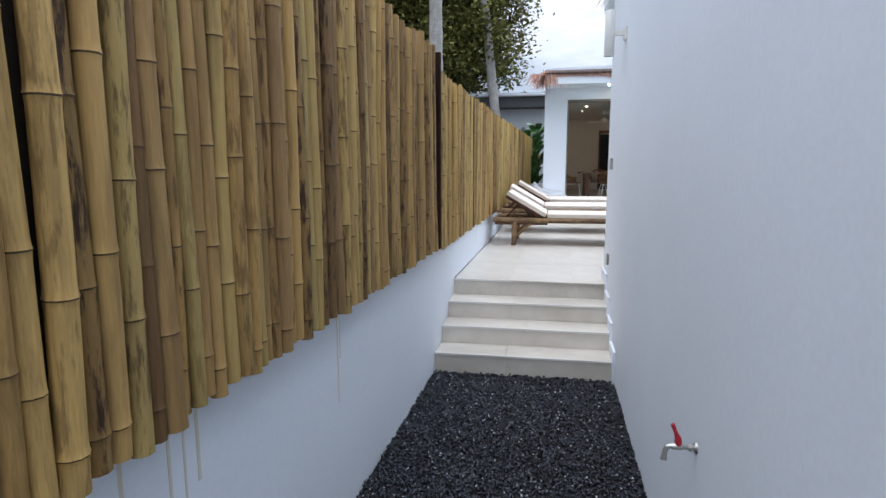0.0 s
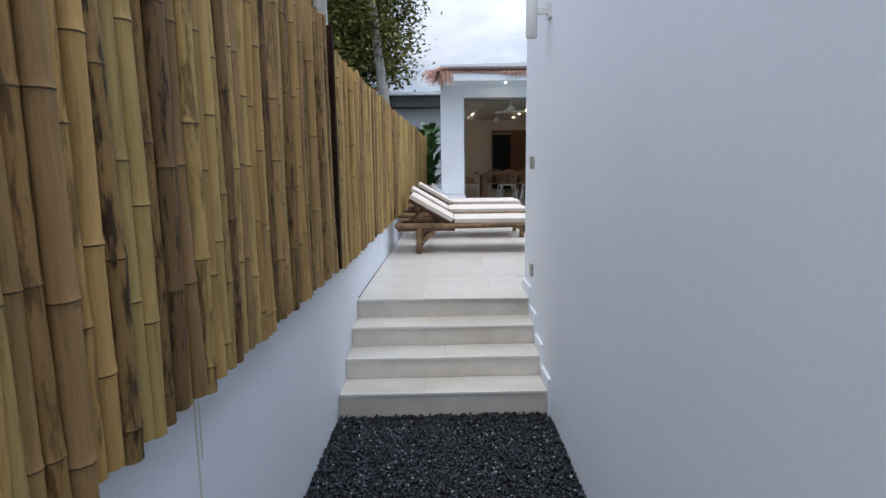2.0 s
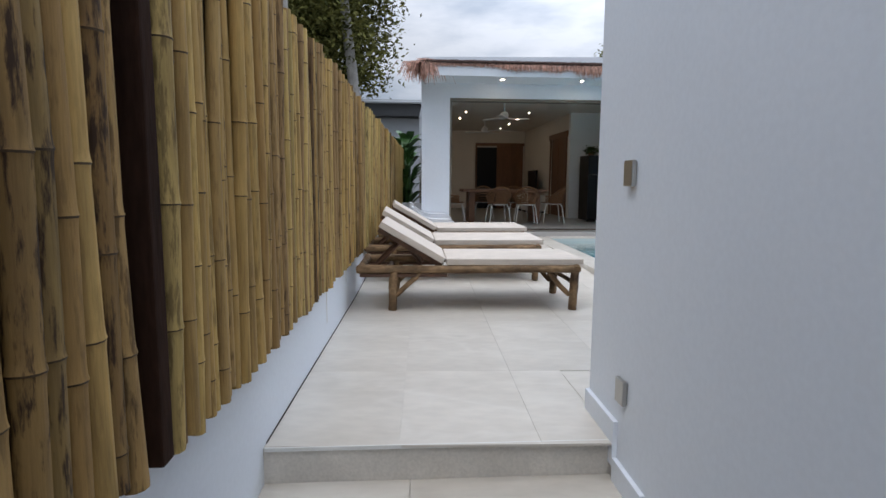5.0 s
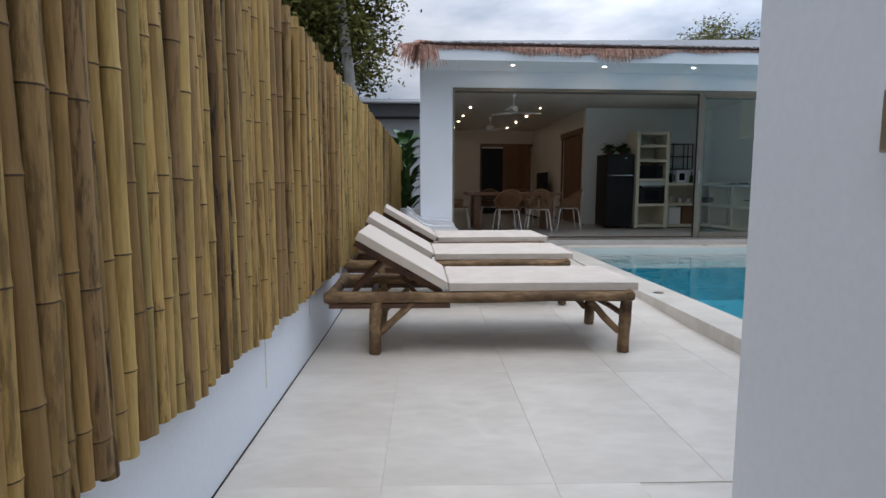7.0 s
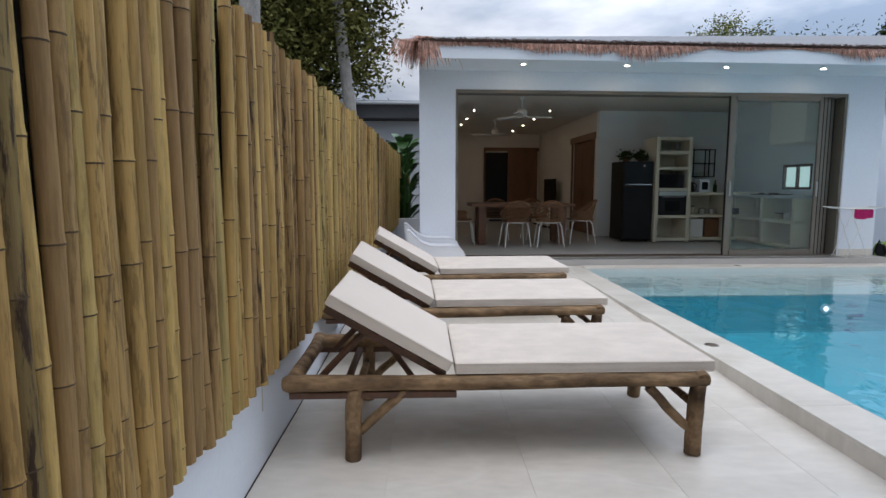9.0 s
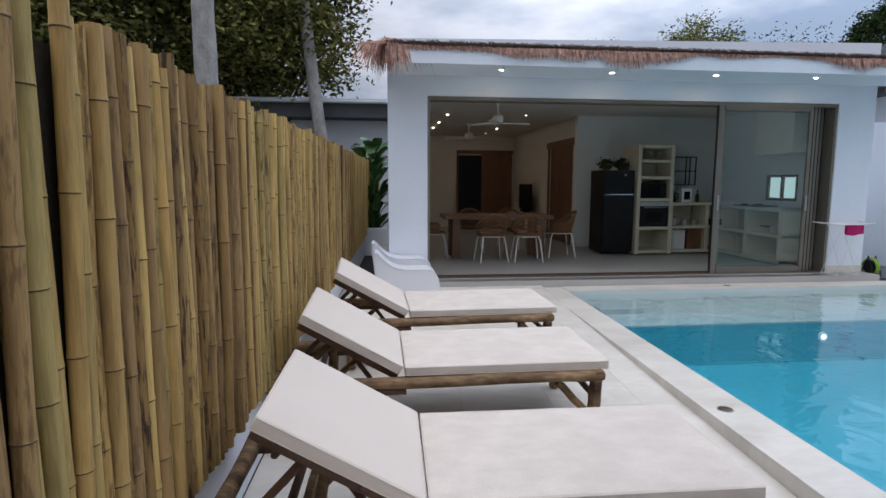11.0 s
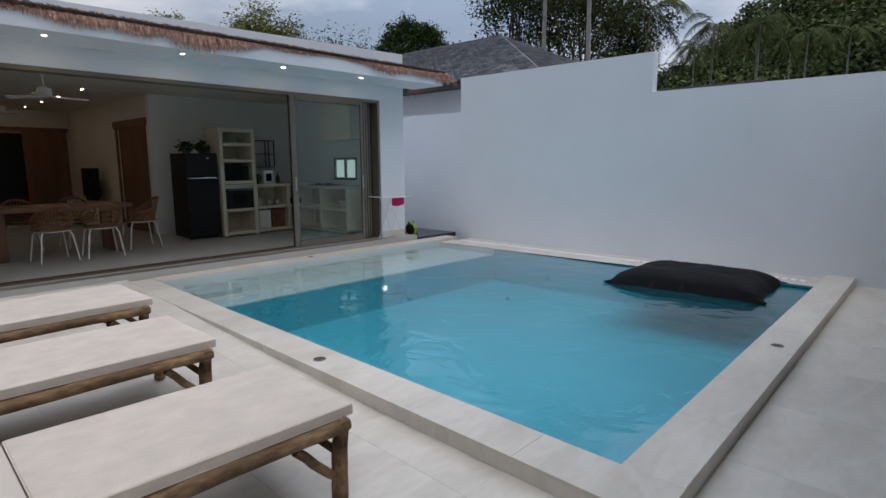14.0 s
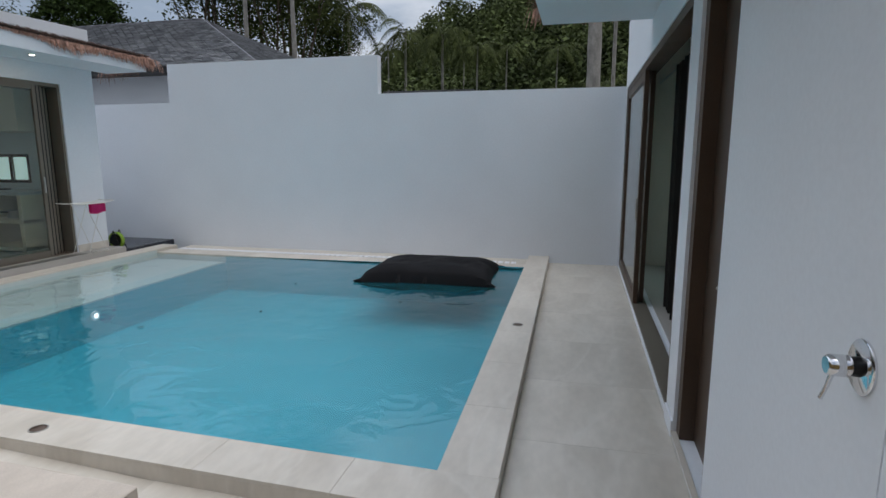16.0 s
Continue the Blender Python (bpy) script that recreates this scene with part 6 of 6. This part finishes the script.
part("cap", one_tube([(0, 0, 0.22), (0, 0, 0.235)], 0.014, 12), BLACK, bottle)
wr = thing("wall_rack", "black metal wall rack holding glasses", "wall rack", pose(5.80, KY, FLZ + 1.27))
for x in (0, 0.46):
    for y in (-0.24, -0.02):
        part("upright", one_box(x, x + 0.018, y, y + 0.018, 0, 0.58), BLACK, wr)
for z in (0, 0.28, 0.565):
    part("shelf_bar", one_box(0, 0.478, -0.24, -0.002, z, z + 0.014), BLACK, wr)
part("divider", one_box(0.25, 0.266, -0.24, -0.224, 0.0, 0.58), BLACK, wr)
for k in range(5):
    t = thing("drinking_glass", "clear drinking glass on the wall rack", "glass", pose(5.86 + 0.085 * k, KY - 0.13, FLZ + 1.285), "glasses on the rack")
    part("tumbler", one_tube([(0, 0, 0), (0, 0, 0.09)], [0.026, 0.032], 12), GLASS, t, smooth=True)

# kitchen counter along the side wall, seen through the glass
ctr = thing("kitchen_counter", "cream plaster kitchen counter with open shelves", "counter", pose(6.2, 14.5, FLZ))
part("worktop", one_box(-0.02, 0.645, 0, 2.6, 0.86, 0.91, bevel=0.006), GREY_WALL, ctr)
for y in (0.0, 0.85, 1.7, 2.53):
    part("divider", one_box(0.0, 0.64, y, y + 0.07, 0, 0.86), CREAM, ctr)
for z in (0.02, 0.44):
    part("shelf", one_box(0.0, 0.64, 0.0, 2.6, z, z + 0.05), CREAM, ctr)
stove = thing("gas_hob", "black gas hob on the counter", "hob", pose(6.30, 15.3, FLZ + 0.91))
part("plate", one_box(0, 0.42, 0, 0.6, 0, 0.02, bevel=0.004), BLACK, stove)
for x, y in ((0.12, 0.15), (0.12, 0.45), (0.3, 0.3)):
    part("burner", one_tube([(x, y, 0.02), (x, y, 0.04)], 0.05, 14), CHAR, stove)
pan = thing("saucepan", "steel saucepan on the counter shelf", "saucepan", pose(6.45, 14.95, FLZ + 0.49))
part("bowl", one_tube([(0, 0, 0), (0, 0, 0.12)], [0.10, 0.11], 20), BRUSHED, pan, smooth=True)
part("handle", one_tube([(-0.10, 0, 0.1), (-0.28, 0, 0.12)], 0.010, 8), BLACK, pan)
solid("backdrop_window", one_box(HR - 0.16, HR - 0.15, WY0 + 0.003, WY1 - 0.003, WZ0 + 0.003, WZ1 - 0.003), WINDOW_SKY, "pale daylight outside the kitchen window", "backdrop")
wn1 = thing("window_1", "small two-pane kitchen window with grey frame", "window", pose(HR - 0.2, WY0, WZ0))
tagged(wn1, kind="structure")
for y0, y1, z0, z1 in ((0.002, 0.05, 0.002, 0.46), (0.72, 0.768, 0.002, 0.46), (0.05, 0.72, 0.002, 0.05), (0.05, 0.72, 0.41, 0.458), (0.36, 0.41, 0.05, 0.41)):
    part("window_frame", one_box(-0.004, 0.036, y0, y1, z0, z1), DARK_BRONZE, wn1)
for y0, y1 in ((0.05, 0.36), (0.41, 0.72)):
    part("pane", one_box(0.02, 0.028, y0, y1, 0.05, 0.41), GLASS, wn1)

# wooden doors and the far end of the living room
hd = thing("hall_door", "teak panelled door in a wide wooden frame", "door", pose(KX, 17.72, FLZ))
tagged(hd, kind="structure")
for y0, y1, z0, z1 in ((-0.09, 0.0, 0, 2.09), (1.50, 1.59, 0, 2.09), (-0.15, 1.70, 2.09, 2.24)):
    part("frame", one_box(-0.03, -0.001, y0, y1, z0, z1, bevel=0.004), TEAK, hd)
part("leaf", one_box(0.02, 0.06, 0.003, 1.497, 0.004, 2.098), TEAK, hd)
for y0 in (0.12, 0.80):
    for z0, z1 in ((0.15, 0.95), (1.07, 1.98)):
        part("panel", one_box(0.008, 0.019, y0, y0 + 0.56, z0, z1, bevel=0.006), TEAK, hd)
bd = thing("back_door", "dark doorway with a reddish wooden sliding panel", "door", pose(2.09, HD - 0.2, FLZ))
tagged(bd, kind="structure")
part("dark_leaf", one_box(0.05, 0.74, -0.03, -0.002, 0.0, 2.1), BLACK, bd)
part("panel", one_box(0.74, 1.66, -0.06, -0.002, 0.0, 2.15), TEAK, bd)
part("frame", one_box(0.0, 1.70, -0.07, -0.002, 2.15, 2.25), TEAK, bd)
part("frame", one_box(0.0, 0.05, -0.07, -0.002, 0.0, 2.15), TEAK, bd)
tv = thing("television", "black flat television on a low cabinet", "television", pose(3.58, 20.6, FLZ + 0.55))
part("screen", one_box(0, 0.06, -0.55, 0.55, 0.08, 0.72, bevel=0.006), BLACK, tv)
part("stand", one_box(-0.05, 0.12, -0.2, 0.2, 0, 0.08, bevel=0.006), BLACK, tv)
tvc = thing("tv_cabinet", "low white cabinet under the television", "cabinet", pose(3.325, 19.7, FLZ))
part("body", one_box(0, 0.5, 0, 1.8, 0.05, 0.53, bevel=0.006), WHITE_IN, tvc)
part("door", one_box(-0.015, -0.001, 0.02, 0.88, 0.08, 0.5, bevel=0.003), WHITE_IN, tvc)
part("door", one_box(-0.015, -0.001, 0.92, 1.78, 0.08, 0.5, bevel=0.003), WHITE_IN, tvc)
part("plinth", one_box(0.03, 0.48, 0.03, 1.77, 0, 0.05), CHAR, tvc)


def ceiling_fan(x, y, turn):
    t = thing("ceiling_fan", "white three-bladed ceiling fan on a short rod", "ceiling fan", pose(x, y, CEIL, 0, 0, turn))
    part("rod", one_tube([(0, 0, 0), (0, 0, -0.22)], 0.012, 8), WHITE_METAL, t)
    part("canopy", one_tube([(0, 0, 0), (0, 0, -0.05)], [0.06, 0.03], 16), WHITE_METAL, t, smooth=True)
    part("motor", one_tube([(0, 0, -0.21), (0, 0, -0.24), (0, 0, -0.33), (0, 0, -0.36)], [0.05, 0.09, 0.09, 0.05], 20), WHITE_METAL, t, smooth=True)
    for k in range(3):
        a = k * 120
        part("blade", one_box(0.08, 0.56, -0.055, 0.055, -0.006, 0.006, bevel=0.003), WHITE_METAL, t, at=pose(0, 0, -0.345, 8, 0, a) @ pose(0, 0, 0, 6, 0, 0))
    return t


ceiling_fan(1.84, 15.75, 8)
ceiling_fan(1.9, 19.3, 40)
cab = thing("wall_cabinet", "pale green kitchen extractor hood box", "cabinet", pose(6.25, 14.45, 2.0))
part("box", one_box(0, 0.59, 0, 0.9, 0, CEIL - 2.001, bevel=0.004), WHITE_IN, cab)

# ---- bamboo fence (pieces last) ----
fence = thing("bamboo_fence", "tall fence of upright weathered bamboo poles on the white wall", "fence", pose(0, 0, 0))
tagged(fence, kind="structure")
random.seed(21)


def culm(seed, mat, length=1.48, r=0.036, seg=10):
    """One bamboo pole: swollen nodes, a slight bend, an open cut end."""
    rnd = random.Random(seed)
    pts, rad = [], []
    nodes = []
    k = rnd.uniform(0.04, 0.34)
    while k < length - 0.03:
        nodes.append(k)
        k += rnd.uniform(0.24, 0.42)
    marks = [0.0]
    for nd in nodes:
        marks += [nd - 0.020, nd - 0.004, nd, nd + 0.006, nd + 0.022]
    marks.append(length)
    bx, by, ph = rnd.uniform(-0.016, 0.016), rnd.uniform(-0.013, 0.013), rnd.uniform(0, 6)
    for m in marks:
        near = min((abs(m - nd) for nd in nodes), default=1)
        rr = r * (1.0 + (0.10 if near < 0.001 else 0.035 if near < 0.0075 else -0.012 if near < 0.03 else 0)) * (1.05 - 0.10 * m / length)
        f = m / length
        pts.append((bx * math.sin(3.1 * f) + 0.0025 * math.sin(ph + 9 * f), by * math.sin(3.1 * f) + 0.003 * math.cos(ph + 7 * f), m))
        rad.append(rr)
    bm = bmesh.new()
    tube(bm, pts, rad, seg, 0.0)
    me = shape("bamboo_pole", bm, mat, True)
    me.materials.append(NODE_DARK)
    for p in me.polygons:
        if any(-0.0045 < p.center.z - nd < 0.0005 for nd in nodes):
            p.material_index = 1
    return me


VAR, FRESH, DARKER = [[culm(100 + i, mat, r=rr) for i, rr in enumerate((0.040, 0.036, 0.033, 0.038, 0.031, 0.035, 0.042, 0.034, 0.037, 0.030, 0.039, 0.036))] for mat in (BAMBOO, BAMBOO_FRESH, BAMBOO_MOULD)]
RAD = [0.040, 0.036, 0.033, 0.038, 0.031, 0.035, 0.042, 0.034, 0.037, 0.030, 0.039, 0.036]
y = -1.2
far = []
while y < 24.5:
    k = random.randrange(12)
    narrow = 0.63 if y > 4.6 else 0.78
    r = RAD[k] * narrow
    y += r
    if not 4.47 < y < 4.61:
        z0 = (0.462 if y < 4.5 else 0.432) + random.uniform(-0.02, 0.014)
        sz = (1.062 if y < 4.5 else 0.985 + 0.006 * max(0.0, y - 9.0)) + random.uniform(-0.012, 0.012)
        m = Matrix.Translation((fence_x(y) + 0.012 + r + random.uniform(-0.006, 0.012), y, z0)) @ Euler((random.uniform(-0.018, 0.018), random.uniform(-0.004, 0.004), random.uniform(0, 6.28))).to_matrix().to_4x4() @ Matrix.Diagonal((narrow, narrow, sz, 1))
        if y < 15.0:
            luck = random.random()
            piece("bamboo_pole", ((DARKER if luck < 0.05 else VAR if luck < 0.30 else FRESH) if y > 4.55 else DARKER if random.random() < (0.24 if 2.6 < y < 4.5 else 0.06) or any(abs(y - d) < 0.032 for d in (0.98, 2.05, 3.3, 4.12, 4.38)) else VAR)[k], fence, m)
        else:
            far.append((k, m))
    y += r * 1.14
bm = bmesh.new()
for k, m in far:
    tmp = bmesh.new()
    tube(tmp, [(0, 0, 0), (0, 0, 0.7), (0, 0, 1.48)], [RAD[k]] * 3, 7)
    tmp.transform(m)
    me = bpy.data.meshes.new("tmp")
    tmp.to_mesh(me)
    tmp.free()
    bm.from_mesh(me)
    bpy.data.meshes.remove(me)
tagged(part("far_bamboo_poles", bm, BAMBOO_FRESH, fence, smooth=True), kind="stuff")
# added dark sheet behind the poles, its colour standing in for shade in the gaps
bm = bmesh.new()
pts = [(fence_x(yy), yy) for yy in (-1.2, 5, 12, 18, 24.5)]
prism(bm, [(x - 0.02, yy) for x, yy in pts[::-1]] + [(x + 0.004, yy) for x, yy in pts], 0.50, 1.82)
part("backing_mat", bm, SHADE_JOINT, fence, "dark sheet that paints the shade between the poles")
part("seam_post", one_box(fence_x(4.54) + 0.011, fence_x(4.54) + 0.078, 4.50, 4.56, 0.455, 2.03, bevel=0.006), POST_DARK, fence, "dark gap post between two fence panels")

# ---- deck tiles (pieces last) ----
TW, TL = 0.615, 1.20
made = {}


def tile_mesh(w, l):
    key = (round(w, 3), round(l, 3))
    if key not in made:
        bm = bmesh.new()
        box(bm, 0, w - 0.0014, 0, l - 0.0014, -0.011, 0.0, bevel=0.0006)
        made[key] = shape("tile", bm, TILE)
    return made[key]


slope = math.degrees(math.atan(0.026))
for j, (ya, yb) in enumerate([(5.53, 6.47), (6.47, 7.67), (7.67, 8.6), (8.6, 9.8), (9.8, 11.0), (11.0, 12.2), (12.2, 13.4)]):
    for i in range(6):
        xl = -1.0 + 0.033 * (ya - 5.0)
        x0 = xl + 0.60 + (i - 1) * TW
        right = villa_x(ya) - 0.014 if ya < 5.8 else pool_l(ya, -0.31)
        xs, xe = max(x0, fence_x(ya) + 0.003), min(x0 + TW, right if j else 6.0)
        if j == 0:
            xe = min(x0 + TW, villa_x(ya) - 0.016)
        if xe - xs < 0.04:
            continue
        z = deck_z(ya)
        m = pose(-0.95, ya, z, slope if ya >= 8.6 else 0, 0, TILT) @ Matrix.Translation((xs + 0.95, 0, 0))
        piece("tile", tile_mesh(xe - xs, yb - ya), floor, m)
for i in range(7):
    x0 = 1.80 + i * 0.92
    for ya in (VY + 0.013,):
        x1 = min(x0 + 0.92, BX - 0.003)
        piece("tile", tile_mesh(x1 - x0, pool_n(x0, -0.309) - ya), floor, pose(x0, ya, 0))
for ya, yb in ((VY + 0.013, 6.465),):
    for x0, x1 in ((villa_x(VY) + 0.005, 1.10), (1.10, 1.80)):
        piece("tile", tile_mesh(x1 - x0, yb - ya + (x1 + 0.95) * math.tan(radians(TILT))), floor, pose(x0, ya, 0))
